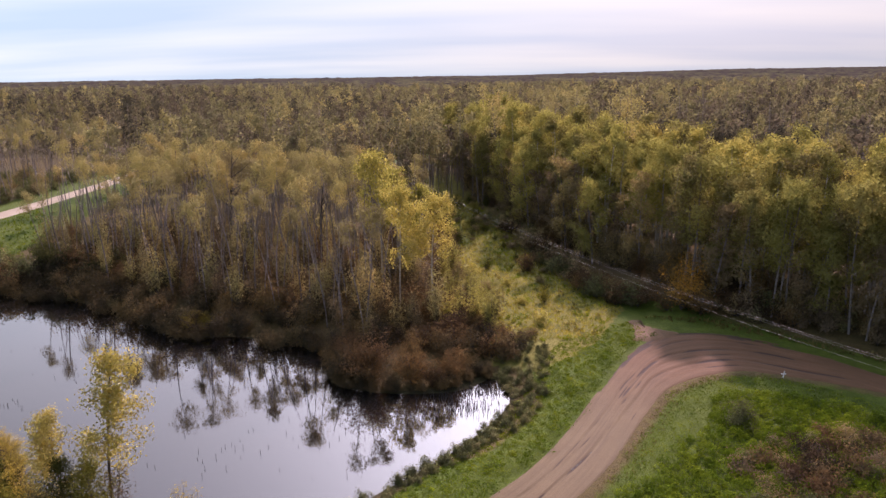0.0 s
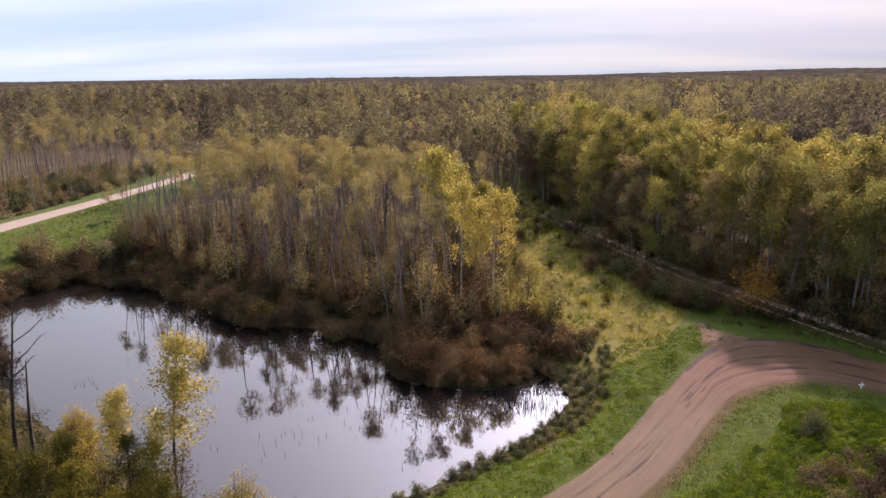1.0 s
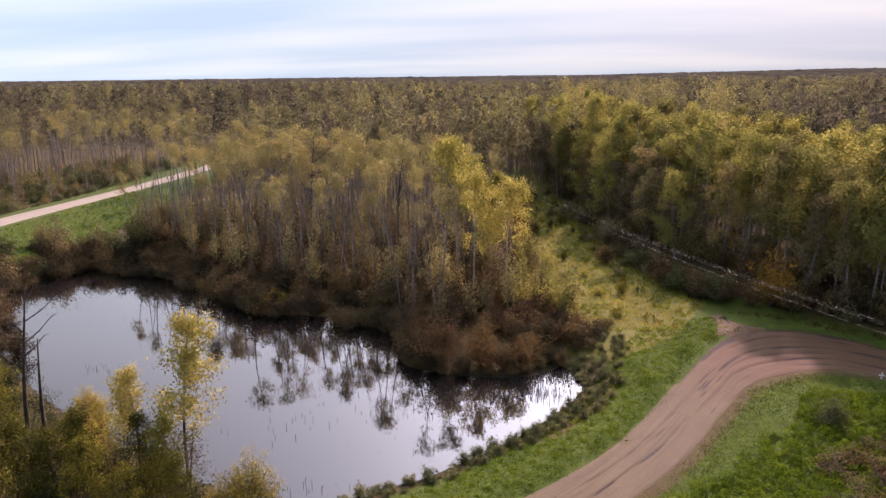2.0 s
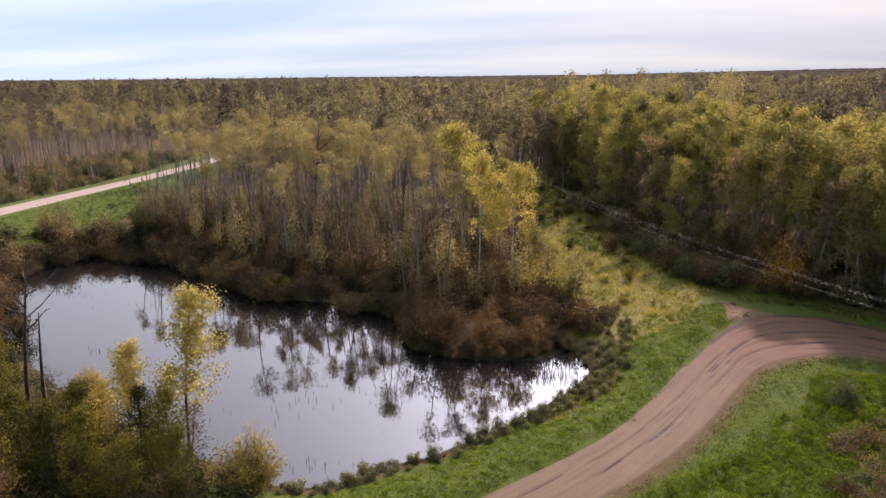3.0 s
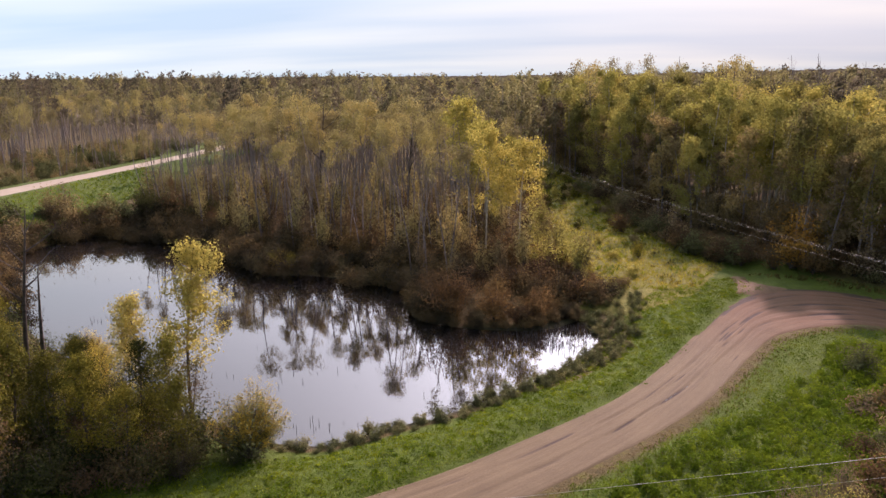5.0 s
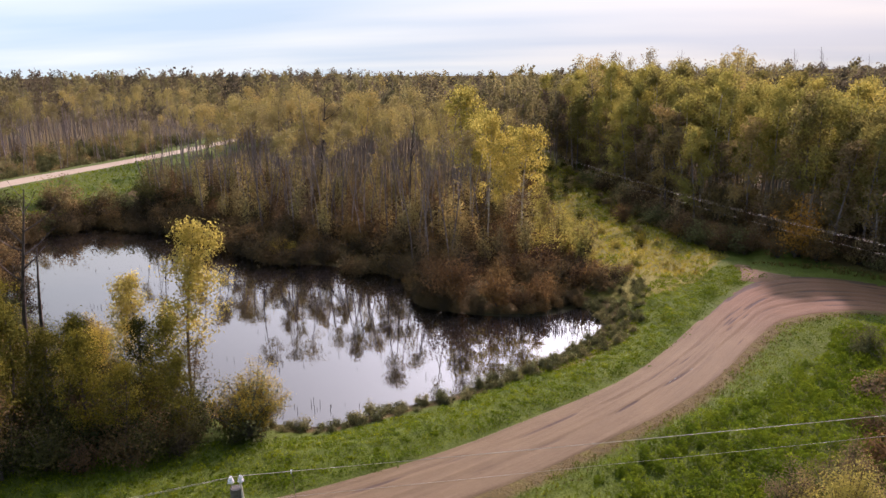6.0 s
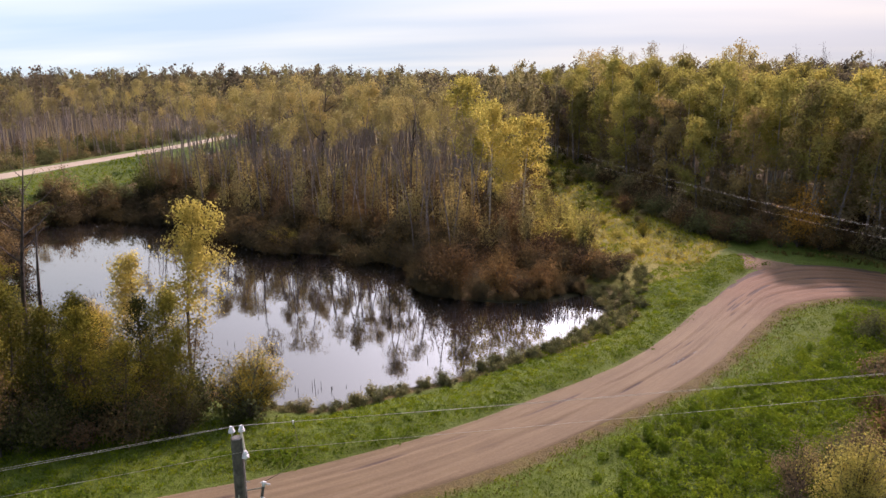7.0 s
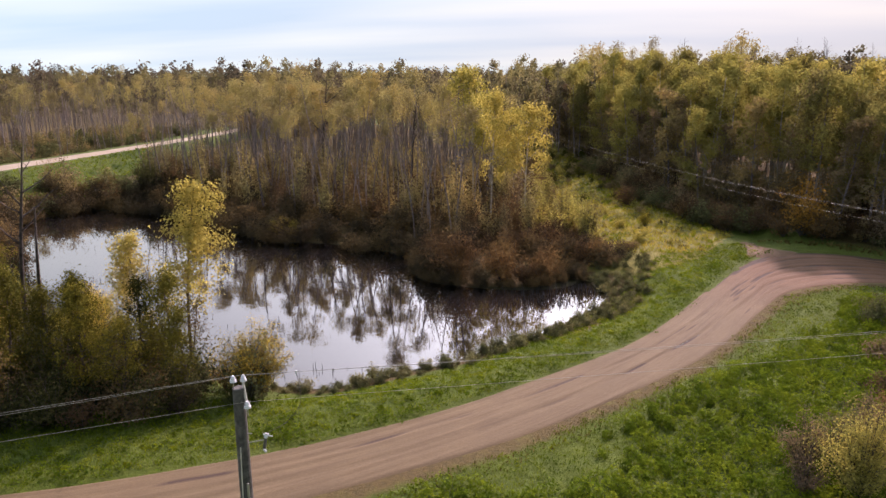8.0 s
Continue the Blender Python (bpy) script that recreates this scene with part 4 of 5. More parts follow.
tangle = [bush_thing("tangled_shrub", np.random.RandomState(136 + k), ("rust", "willow")[k], ("purple-brown", "brown")[k] + " tangled shrub behind the waterside willows", 1.3, 1.9, 20, 900, 0.14, 0.22) for k in range(2)]
tgx, tgy = scatter(RS, [(-10, 69), (-4, 67.5), (3.2, 66.2), (5.2, 64.0), (7.0, 66.5), (7.5, 71), (4.5, 77), (0, 86), (-4, 88), (-9, 74)], 1.8)
tgx2, tgy2 = scatter(RS, [(-6, 86), (0, 86), (3, 92), (2, 118), (-1, 138), (-7, 138)], 2.6)
stand(tangle, np.concatenate([tgx, tgx2]), np.concatenate([tgy, tgy2]), RS, "tangled shrubs on the point", (0.6, 1.25), 0.05)

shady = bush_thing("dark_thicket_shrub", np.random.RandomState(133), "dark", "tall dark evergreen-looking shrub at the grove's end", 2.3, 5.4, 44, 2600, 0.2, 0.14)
for i, (x, y, s) in enumerate(((-56, 97.5, 1.0), (-53.2, 97, 0.8), (-59, 100.5, 0.85), (-49, 95.5, 0.6), (-46, 96, 0.75))):
    m = pose(x, y, float(ground_z(x, y)) - 0.05, 0, 0, 80 * i) @ Matrix.Diagonal((s, s, s, 1))
    g = shady if i == 0 else copy_thing(shady, m)
    g.matrix_basis = m
    tagged(g, group="dark shrubs at the grove's end")

sapling = bush_thing("aspen_sapling", np.random.RandomState(135), "aspen", "slim yellow-green aspen sapling clump at the clearing", 1.0, 4.6, 16, 900, 0.2, 0.3)
sap_x = np.array([0.2, 1.4, 3.0, 4.0, 1.2, 2.6, 0.2, 1.5, 3.6, 4.8, 5.6, -0.5, 0.9])
sap_y = np.array([74.5, 77.5, 75.0, 78.5, 81.0, 83.5, 86.0, 89.0, 86.5, 73.0, 76.0, 92.0, 96.0])
stand([sapling], sap_x, sap_y, RS, "aspen saplings beside the clearing", (0.7, 1.3), 0.05)

# -- left bank: near trees between road and pond
near_leafy = [tree_thing("young_poplar", np.random.RandomState(140 + k), ("gold", "poplar", "poplar", "willow")[k], "dark_bark", ("tall young poplar with thin yellow crown at the water", "slim young poplar with green-yellow leaf clusters", "young poplar with olive leaves", "half-bare young tree with thin brown leaves")[k],
              H=(10.5, 8.6, 8.8, 6.5)[k], crown_lo=(0.30, 0.12, 0.2, 0.15)[k], crown_r=(1.5, 1.2, 1.45, 1.2)[k], limbs=(26, 30, 26, 24)[k], sprays=(6500, 4600, 4800, 1300)[k], size=0.145, r0=0.10, bend=0.5, clump=(0.36, 0.36, 0.4, 0.34)[k], ragged=(0.3, 0.5, 0.5, 0.5)[k], loose=(0.6, 0.6, 0.55, 0.7)[k], rise=(25, 62)) for k in range(4)]
lspots = [(0, -21.9, 41.0, 1.08), (0, -24.4, 39.6, 0.78), (1, -23.2, 37.6, 0.7), (2, -30.8, 35.2, 0.86), (1, -33, 36.5, 0.95), (2, -33, 30.5, 1.0), (1, -36.5, 33, 1.05), (2, -40, 38, 0.9), (1, -28.2, 33.2, 0.8), (1, -23.5, 32.8, 0.78), (1, -29.5, 28.8, 0.85),
          (2, -44, 36, 1.2), (1, -46, 42, 1.1), (2, -39, 29, 1.0), (2, -20, 35.3, 0.76), (1, -25.8, 36.8, 0.74), (1, -26.8, 29.8, 0.9), (2, -21.2, 32.4, 0.58), (1, -18.4, 34.2, 0.62), (1, -26.4, 34.6, 0.7), (2, -27.4, 30.8, 0.95), (3, -26.0, 29.4, 0.8), (2, -31, 28.0, 1.1),
          (3, -20.4, 38.2, 0.7), (3, -30.0, 41.6, 0.7), (1, -35.4, 41.2, 0.8), (2, -28.6, 38.9, 0.55), (1, -31.6, 33.4, 0.9), (2, -36.0, 37.6, 0.85), (1, -38.6, 34.4, 0.95), (1, -34.6, 28.0, 1.0), (3, -28.8, 31.2, 0.95)]
seen_k = set()
for k, x, y, s in lspots:
    g = copy_thing(near_leafy[k], Matrix()) if k in seen_k else near_leafy[k]
    seen_k.add(k)
    g.matrix_basis = pose(x, y, float(ground_z(x, y)) - 0.1, 0, 0, 47 * x) @ Matrix.Diagonal((s, s, s, 1))
    tagged(g, group="young poplars on the near bank")
dead = tree_thing("dead_tree", np.random.RandomState(151), None, "dark_bark", "dead leafless tree with dark crooked limbs", H=12.6, crown_lo=0.5, crown_r=1.9, limbs=9, sprays=0, size=0.3, r0=0.2, bend=0.6, limb=0.85)
dead.matrix_basis = pose(-33.4, 41.3, float(ground_z(-33.4, 41.3)) - 0.1, 0, 0, 40)
snag = tree_thing("dead_tree", np.random.RandomState(153), None, "dark_bark", "broken dead trunk among yellow shrubs", H=9.2, crown_lo=0.6, crown_r=0.6, limbs=3, sprays=0, size=0.3, r0=0.19, bend=0.3)
snag.matrix_basis = pose(-31.4, 40.4, float(ground_z(-31.4, 40.4)) - 0.1, 0, 0, 200)
for i, (x, y, s) in enumerate(((-32.0, 103, 1.35), (-17.6, 98, 1.15))):
    tagged(copy_thing(dead, pose(x, y, float(ground_z(x, y)) - 0.1, 0, 0, 90 * i) @ Matrix.Diagonal((s, s, s, 1))), "tall dark dead tree standing in the grove")

amber = bush_thing("amber_willow", np.random.RandomState(160), "amber", "upright amber-yellow willow at the waterside", 2.2, 3.5, 200, 20000, 0.075, 0.07, 0.65)
amber.matrix_basis = pose(-15.9, 36.7, float(ground_z(-15.9, 36.7)) - 0.05)
corner = bush_thing("field_willow", np.random.RandomState(162), "gold", "dense olive-yellow willow bush with pale tips in the field", 1.75, 3.7, 120, 12000, 0.075, 0.1, 0.4, 0.5)
corner.matrix_basis = pose(12.7, 28.4, float(ground_z(12.7, 28.4)) - 0.05)
fawn = bush_thing("fawn_shrub", np.random.RandomState(163), "brown", "thin fawn-brown shrub beside the field willow", 1.0, 2.2, 40, 2600, 0.075, 0.16, 0.3)
stand([fawn], np.array([11.2, 10.8, 12.4, 13.6, 15.0, 14.6]), np.array([30.4, 28.6, 31.6, 32.4, 33.6, 30.6]), RS, "fawn shrubs beside the field willow", (0.65, 1.05), 0.05)
for x, y, s in ((-33.6, 48.3, 0.7), (-28.4, 40.2, 0.95), (-31.5, 45.5, 0.7), (-29.4, 76.3, 0.62), (-27.4, 76.6, 0.5)):
    tagged(copy_thing(amber, pose(x, y, float(ground_z(x, y)) - 0.05, 0, 0, 31 * x) @ Matrix.Diagonal((s, s, s, 1))), "amber-yellow willow shrub in the grass")
bank = [bush_thing("bank_shrub", np.random.RandomState(165 + k), ("dark", "dark", "rust", "sage")[k], ("dark olive", "dull dark", "dark rust-brown", "grey-green leggy")[k] + " shrub under the poplars", 1.6, (2.8, 2.4, 2.2, 3.0)[k], 28, (1500, 1300, 1200, 900)[k], 0.13, 0.2, 0.2) for k in range(4)]
bx, by = scatter(RS, [(-16.5, 37.2), (-21, 40), (-29, 43.5), (-40, 50.5), (-48, 56), (-50, 33), (-38, 25.5), (-28, 28.2), (-24.4, 29.6), (-20.9, 31.2), (-17.2, 33.0), (-15.4, 35.0), (-14.2, 36.6)], 2.0)
stand([bank[0], *bank], bx, by, RS, "shrubs on the near bank", (0.55, 1.2), 0.05)
foot = [bush_thing("bank_thicket", np.random.RandomState(175 + k), ("dark", "willow")[k], ("dark olive", "dull brown")[k] + " low thicket at the foot of the bank", 1.3, 1.9, 22, 1300, 0.12, 0.24, 0.0, 0.8) for k in range(2)]
fx2, fy2 = scatter(RS, [(-30, 27.2), (-24.4, 29.7), (-20.9, 31.3), (-17.2, 33.1), (-15.3, 35.0), (-14.4, 36.7), (-17.5, 38.2), (-21, 36.5), (-30, 30.5)], 1.65)
stand(foot, fx2, fy2, RS, "thicket at the foot of the bank", (0.6, 1.2), 0.05)
low = bush_thing("waterside_shrub", np.random.RandomState(168), "sage", "low grey-green shrub along the water's edge", 0.62, 0.7, 14, 700, 0.085, 0.2)
ex, ey = [], []
for i in range(len(POND_LINE)):
    x, y = POND_LINE[i]
    if x > -14 and 38 < y < 66 and not (y > 59 and x < 3):
        (x2, y2) = POND_LINE[(i + 1) % len(POND_LINE)]
        n = math.hypot(x2 - x, y2 - y)
        nx, ny = -(y2 - y) / n, (x2 - x) / n
        for d in ((0.3, 1.0, 1.8, 2.9) if y > 52 else (0.1, 0.5)):
            ex.append(x + nx * d + RS.uniform(-0.5, 0.5)); ey.append(y + ny * d + RS.uniform(-0.5, 0.5))
kx0, ky0 = scatter(RS, [(5.8, 57), (5.0, 63), (5, 68), (8.5, 70), (11, 67), (9.2, 60.6), (4.9, 52.3), (0.3, 46.3), (-0.5, 47.5), (3, 52.3)], 1.05)
ex, ey = np.concatenate([ex, kx0]), np.concatenate([ey, ky0])
stand([low], np.array(ex), np.array(ey), RS, "low shrubs along the water", (0.45, 1.05), 0.05)
weedy = bush_thing("waterside_weed", np.random.RandomState(169), "sage", "low green weed clump at the pond's edge", 0.5, 0.42, 10, 420, 0.075, 0.24)
wdx, wdy = [], []
for i in range(len(POND_LINE)):
    (x, y), (x2, y2) = POND_LINE[i], POND_LINE[(i + 1) % len(POND_LINE)]
    if x > -16 and y < 55:
        n = math.hypot(x2 - x, y2 - y)
        for d in (0.1, 0.4, 0.7, 1.1):
            q = RS.uniform(0, 1)
            wdx.append(x + (x2 - x) * q - (y2 - y) / n * d); wdy.append(y + (y2 - y) * q + (x2 - x) / n * d)
stand([weedy], np.array(wdx), np.array(wdy), RS, "weed clumps at the pond's edge", (0.5, 1.3), 0.05)
# -- right field: red thicket and round bush
red = bush_thing("dogwood_shrub", np.random.RandomState(170), "rust", "low rust-red dogwood thicket shrub", 1.2, 1.2, 20, 1100, 0.14, 0.26)
olive = bush_thing("thicket_shrub", np.random.RandomState(172), "willow", "low olive-brown shrub in the dogwood thicket", 1.1, 1.0, 20, 900, 0.14, 0.26)
rx, ry = scatter(RS, [(21.5, 47), (28, 50), (36, 50), (34, 40), (20, 26), (13.5, 29.5), (18, 40)], 1.5)
rx, ry = np.concatenate([rx, [6.3, 7.4, 8.2, 6.8, 9.2, 5.6]]), np.concatenate([ry, [66.5, 68.0, 70.2, 70.8, 71.8, 69]])
tawny = bush_thing("tawny_shrub", np.random.RandomState(173), "brown", "low tawny-brown shrub in the dogwood thicket", 1.0, 0.9, 18, 800, 0.12, 0.24)
green = bush_thing("leafy_shrub", np.random.RandomState(174), "sage", "low grey-green shrub in the dogwood thicket", 1.1, 1.0, 18, 900, 0.12, 0.24)
stand([red, red, olive, green, olive, tawny], rx, ry, RS, "dogwood thicket in the field", (0.5, 1.2), 0.05)
rb = bush_thing("field_bush", np.random.RandomState(171), "sage", "round olive bush standing in the grass", 1.5, 1.7, 26, 2200, 0.12, 0.18)
rb.matrix_basis = pose(23.1, 51, float(ground_z(23.1, 51)) - 0.05)
tagged(copy_thing(rb, pose(13.5, 31.2, float(ground_z(13.5, 31.2)) - 0.05, 0, 0, 60)), "round olive bush beside yellow shrubs")
# -- edge shrubs of the tall wood and the cut line
ox, oy = [], []
for k in range(150):
    t = RS.uniform(0, 1)
    p = smooth_line([(10, 128), (14, 108), (16, 97), (18, 87), (23, 80.5), (32, 77.0), (39, 72.5), (44, 67), (54, 58)], 0.5)
    q = p[int(t * (len(p) - 1))]
    ox.append(q[0] + RS.uniform(-1.5, 1.5)); oy.append(q[1] + RS.uniform(-0.3, 4.5))
edge_kinds = [bush_thing("wood_edge_shrub", np.random.RandomState(180 + k), ("sage", "brown", "rust")[k], ("grey-green", "tan-brown", "rust-brown")[k] + " shrub at the edge of the wood", 1.6, (2.4, 3.2, 3.0)[k], 20, 1100, 0.17, 0.2) for k in range(3)]
stand(edge_kinds, np.array(ox), np.array(oy), RS, "shrubs at the wood's edge", (0.5, 1.2), 0.05)
brush = [bush_thing("woodland_brush", np.random.RandomState(192 + k), ("rust", "brown", "brown")[k], ("rust-brown", "dull brown", "tan")[k] + " tall brush among the trunks of the wood", 1.8, (4.4, 6.6, 5.6)[k], 22, 1500, 0.2, 0.24) for k in range(3)]
line = smooth_line([(5, 168), (9, 146), (14, 128), (19.5, 106), (23.5, 97), (31, 89), (35, 80.5), (41, 74), (46, 68.5), (54, 60.5), (66, 51)], 1.05)
line = line + RS.uniform(-2.0, 2.0, line.shape) + np.array([0.9, 1.2])
stand(brush, line[:, 0], line[:, 1], RS, "brush inside the wood's edge", (0.5, 1.15), 0.05)
orange = bush_thing("orange_shrub", np.random.RandomState(188), "orange", "tall orange-yellow shrub in front of the dark wood", 2.3, 6.2, 46, 3400, 0.17, 0.2)
orange.matrix_basis = pose(27.6, 79.0, float(ground_z(27.6, 79.0)) - 0.05)
pale = bush_thing("pale_shrub", np.random.RandomState(189), "sage", "pale grey-green shrub with whitish seed heads", 1.5, 2.6, 30, 1500, 0.16, 0.2)
for i, (x, y, s) in enumerate(((20.5, 83, 0.8), (22.6, 82.2, 1.2))):
    m = pose(x, y, float(ground_z(x, y)) - 0.05, 0, 0, 50 * i) @ Matrix.Diagonal((s, s, s, 1))
    g = pale if i == 0 else copy_thing(pale, m)
    g.matrix_basis = m
    tagged(g, group="pale shrubs at the cut line")
cx, cy = scatter(RS, [(4, 70), (14, 72), (17, 85), (14, 100), (10, 128), (2, 128), (3, 95)], 5.5)
cx2, cy2 = scatter(RS, [(1, 112), (13, 112), (9, 150), (-3, 160), (-4, 130)], 3.2)
cx, cy = np.concatenate([cx, cx2]), np.concatenate([cy, cy2])
cut_kinds = [bush_thing("clearing_shrub", np.random.RandomState(185 + k), ("gold", "poplar", "brown")[k], ("yellow-green", "olive-green", "tan")[k] + " shrub in the grassy clearing", 1.1, (1.3, 2.4, 1.3)[k], 16, 650, 0.17, 0.22) for k in range(3)]
stand(cut_kinds, cx, cy, RS, "shrubs of the clearing", (0.4, 1.0), 0.05)
lone = bush_thing("clearing_bush", np.random.RandomState(187), "rust", "dark rust-brown bush alone in the clearing", 1.7, 2.4, 26, 1500, 0.16, 0.2)
lone.matrix_basis = pose(11.6, 97.5, float(ground_z(11.6, 97.5)) - 0.05)
# -- far-left bank shrubs
vx, vy = scatter(RS, [(-66, 78), (-63, 94), (-54, 94), (-62, 103), (-72, 100), (-72, 80)], 4.6)
wx2, wy2 = scatter(RS, [(-94, 116), (-91, 190), (-116, 190), (-130, 118)], 3.7)
wx3, wy3 = scatter(RS, [(-73.5, 165), (-64, 162), (-56, 212), (-68, 222), (-74, 195)], 3.6)
far_shrub = bush_thing("bank_willow", np.random.RandomState(190), "sage", "grey-olive willow shrub below the gravel road", 1.7, 2.0, 20, 900, 0.22, 0.18)
far_tan = bush_thing("bank_brush", np.random.RandomState(191), "brown", "tan-brown brush beside the gravel road", 1.6, 3.0, 18, 800, 0.2, 0.24)
stand([far_shrub, far_shrub, far_tan], np.concatenate([vx, wx2]), np.concatenate([vy, wy2]), RS, "willow shrubs by the gravel road", (0.6, 1.4), 0.05)
screen = bush_thing("roadside_brush", np.random.RandomState(193), "brown", "tall thin brown brush between grove and gravel road", 1.6, 5.0, 22, 1000, 0.2, 0.26)
stand([screen], wx3, wy3, RS, "brush between grove and gravel road", (0.7, 1.3), 0.05)


# ---------------------------------------------------------------- grass and reeds
def tufts(rs, x, y, height, lean, n, width):
    """Blades: slim four-cornered faces rising from each place."""
    x, y = np.repeat(x, n), np.repeat(y, n)
    m = len(x)
    x = x + rs.normal(0, 0.14, m); y = y + rs.normal(0, 0.14, m)
    z = ground_z(x, y) - 0.03
    a, h = rs.uniform(0, 6.28, m), height * rs.uniform(0.45, 1.2, m)
    d = np.stack([np.cos(a), np.sin(a), np.zeros(m)], 1)
    s = np.stack([-np.sin(a), np.cos(a), np.zeros(m)], 1) * width
    b = np.stack([x, y, z], 1)
    l = lean * rs.uniform(0.3, 1.2, (m, 1)) * h[:, None]
    mid = b + d * l * 0.4 + np.array([0, 0, 0.6]) * h[:, None]
    tip = b + d * l + np.array([0, 0, 1.0]) * h[:, None] * 0.95
    v = np.stack([b, mid + s, tip, mid - s], 1).reshape(-1, 3)
    return v, np.arange(4 * m).reshape(m, 4)


def grass_stuff(name, x, y, mat, label, height, n, width, seed, patch=7.0, base=0.5):
    rs = np.random.RandomState(seed)
    v, f = tufts(rs, x, y, height, 0.8, n, width)
    own = np.repeat(rs.normal(0, 0.17, len(x)), 4 * n)
    tone = np.clip(base + 0.28 * waves(v[:, 0], v[:, 1], patch, seed) + 0.22 * waves(v[:, 0], v[:, 1], 1.6, seed + 1) + own, 0, 1)
    tagged(put_mesh(name, v, f, mat, tone=tone), label, "grass", kind="stuff")


def off_road(x, y):
    return (signed(x, y, ROAD_POLY) > 0.05) & (signed(x, y, POND_LINE) > 0.35)


VERGE = [(-40, 18), (-14, 26.5), (-4, 33.5), (7, 44.5), (15, 59), (19, 65), (22.5, 70), (21.5, 76), (12, 70), (5, 55), (-5, 41.5), (-12, 37), (-20, 33), (-40, 26)]
ix, iy = scatter(RS, VERGE, 0.37, lambda x, y: off_road(x, y) & (signed(x, y, ROAD_POLY) > 0.12 + 0.15 * waves(x, y, 3.0, 16)))
grass_stuff("grass", ix, iy, "blade", "bright green verge grass between road and pond", 0.17, 11, 0.02, 200)
FIELD = [(-12, 22), (8, 20), (22, 24), (36, 36), (44, 46), (31, 60), (26, 62), (19, 57), (12, 46), (0, 32)]
jx, jy = scatter(RS, FIELD, 0.37, lambda x, y: off_road(x, y) & (signed(x, y, ROAD_POLY) > 0.55 + 0.5 * waves(x, y, 3.0, 15)))
grass_stuff("grass", jx, jy, "blade", "thick green grass in the field inside the bend", 0.17, 8, 0.022, 201, base=0.36)
ex1, ey1 = scatter(RS, FIELD, 0.5, lambda x, y: off_road(x, y) & (signed(x, y, ROAD_POLY) < 1.7))
grass_stuff("dry_grass", ex1, ey1, "edge", "short dry grass along the road edge", 0.16, 4, 0.03, 207)
kx, ky = scatter(RS, [(4, 68), (16, 71), (21, 80), (18, 95), (12, 126), (5, 150), (-2, 150), (0, 120), (3, 90)], 0.66)
grass_stuff("dry_grass", kx, ky, "straw", "tall yellowing grass in the clearing", 0.38, 8, 0.035, 202)
kp = waves(kx, ky, 6.0, 210) + 0.6 * waves(kx, ky, 2.2, 211)
grass_stuff("dry_grass", kx[kp > 0.75], ky[kp > 0.75], "edge", "reddish-brown dead herbs in the clearing", 0.5, 8, 0.035, 212)
grass_stuff("grass", kx[kp < -0.55], ky[kp < -0.55], "blade", "fresh green grass patches in the clearing", 0.4, 8, 0.035, 213)
sx, sy = scatter(RS, [(-79, 80), (-78, 135), (-66, 118), (-62, 100), (-68, 86), (-72, 80)], 1.0)
grass_stuff("grass", sx, sy, "blade", "green grass on the bank of the gravel road", 0.45, 7, 0.05, 203, 4.0)
tx, ty = scatter(RS, [(21, 79), (32, 75), (44, 64), (43, 61), (36, 68.5), (29, 73.5)], 0.7, off_road)
# brown blades here put the wood's shade into the strip's colour
grass_stuff("grass", tx, ty, "edge", "dull brown-green grass strip, colour standing in for the wood's shade", 0.4, 7, 0.05, 204)

def weed_mounds(rs, x, y, n, wide, high, size):
    """Low domes of leaves facing outward, one per place."""
    m = len(x)
    d = rs.normal(size=(m * n, 3))
    d[:, 2] = np.abs(d[:, 2])
    d /= np.linalg.norm(d, axis=1)[:, None]
    s = np.repeat(rs.uniform(0.55, 1.35, m), n)[:, None]
    c = np.repeat(np.stack([x, y, ground_z(x, y)], 1), n, 0) + d * s * np.array([wide, wide, high]) * rs.uniform(0.8, 1.08, (m * n, 1))
    v, f = leaves(rs, c, size, out=d)
    tone = 0.45 + 0.25 * waves(v[:, 0], v[:, 1], 3, 9) + np.repeat(rs.normal(0, 0.16, m), n * 3)
    return v, f, tone


# broad-leaved weeds in the field
px_, py_ = scatter(np.random.RandomState(208), [(-10, 22.5), (8, 18), (22, 24), (34, 36), (40, 47), (31, 57), (24, 57), (14, 44), (0, 31.5)], 0.62, lambda x, y: off_road(x, y) & (signed(x, y, ROAD_POLY) > 1.6))
wm = waves(px_, py_, 9, 77) + 0.5 * waves(px_, py_, 2.5, 79) > -1.5 + 1.2 * (signed(px_, py_, ROAD_POLY) < 4.5)
rs_w = np.random.RandomState(205)
v, f, tone = weed_mounds(rs_w, px_[wm], py_[wm], 84, 0.46, 0.6, 0.12)
tagged(put_mesh("weeds", v, f, "weed", tone=np.clip(tone + 0.2, 0, 1)), "broad-leaved green weeds in low mounds in the field", "weeds", kind="stuff")
vx_, vy_ = scatter(RS, VERGE, 0.9, lambda x, y: off_road(x, y) & (signed(x, y, ROAD_POLY) > 0.9))
v, f, tone = weed_mounds(rs_w, vx_, vy_, 34, 0.36, 0.17, 0.11)
tagged(put_mesh("weeds", v, f, "blade", tone=np.clip(tone + 0.12, 0, 1)), "low bright green weed mounds in the verge", "weeds", kind="stuff")
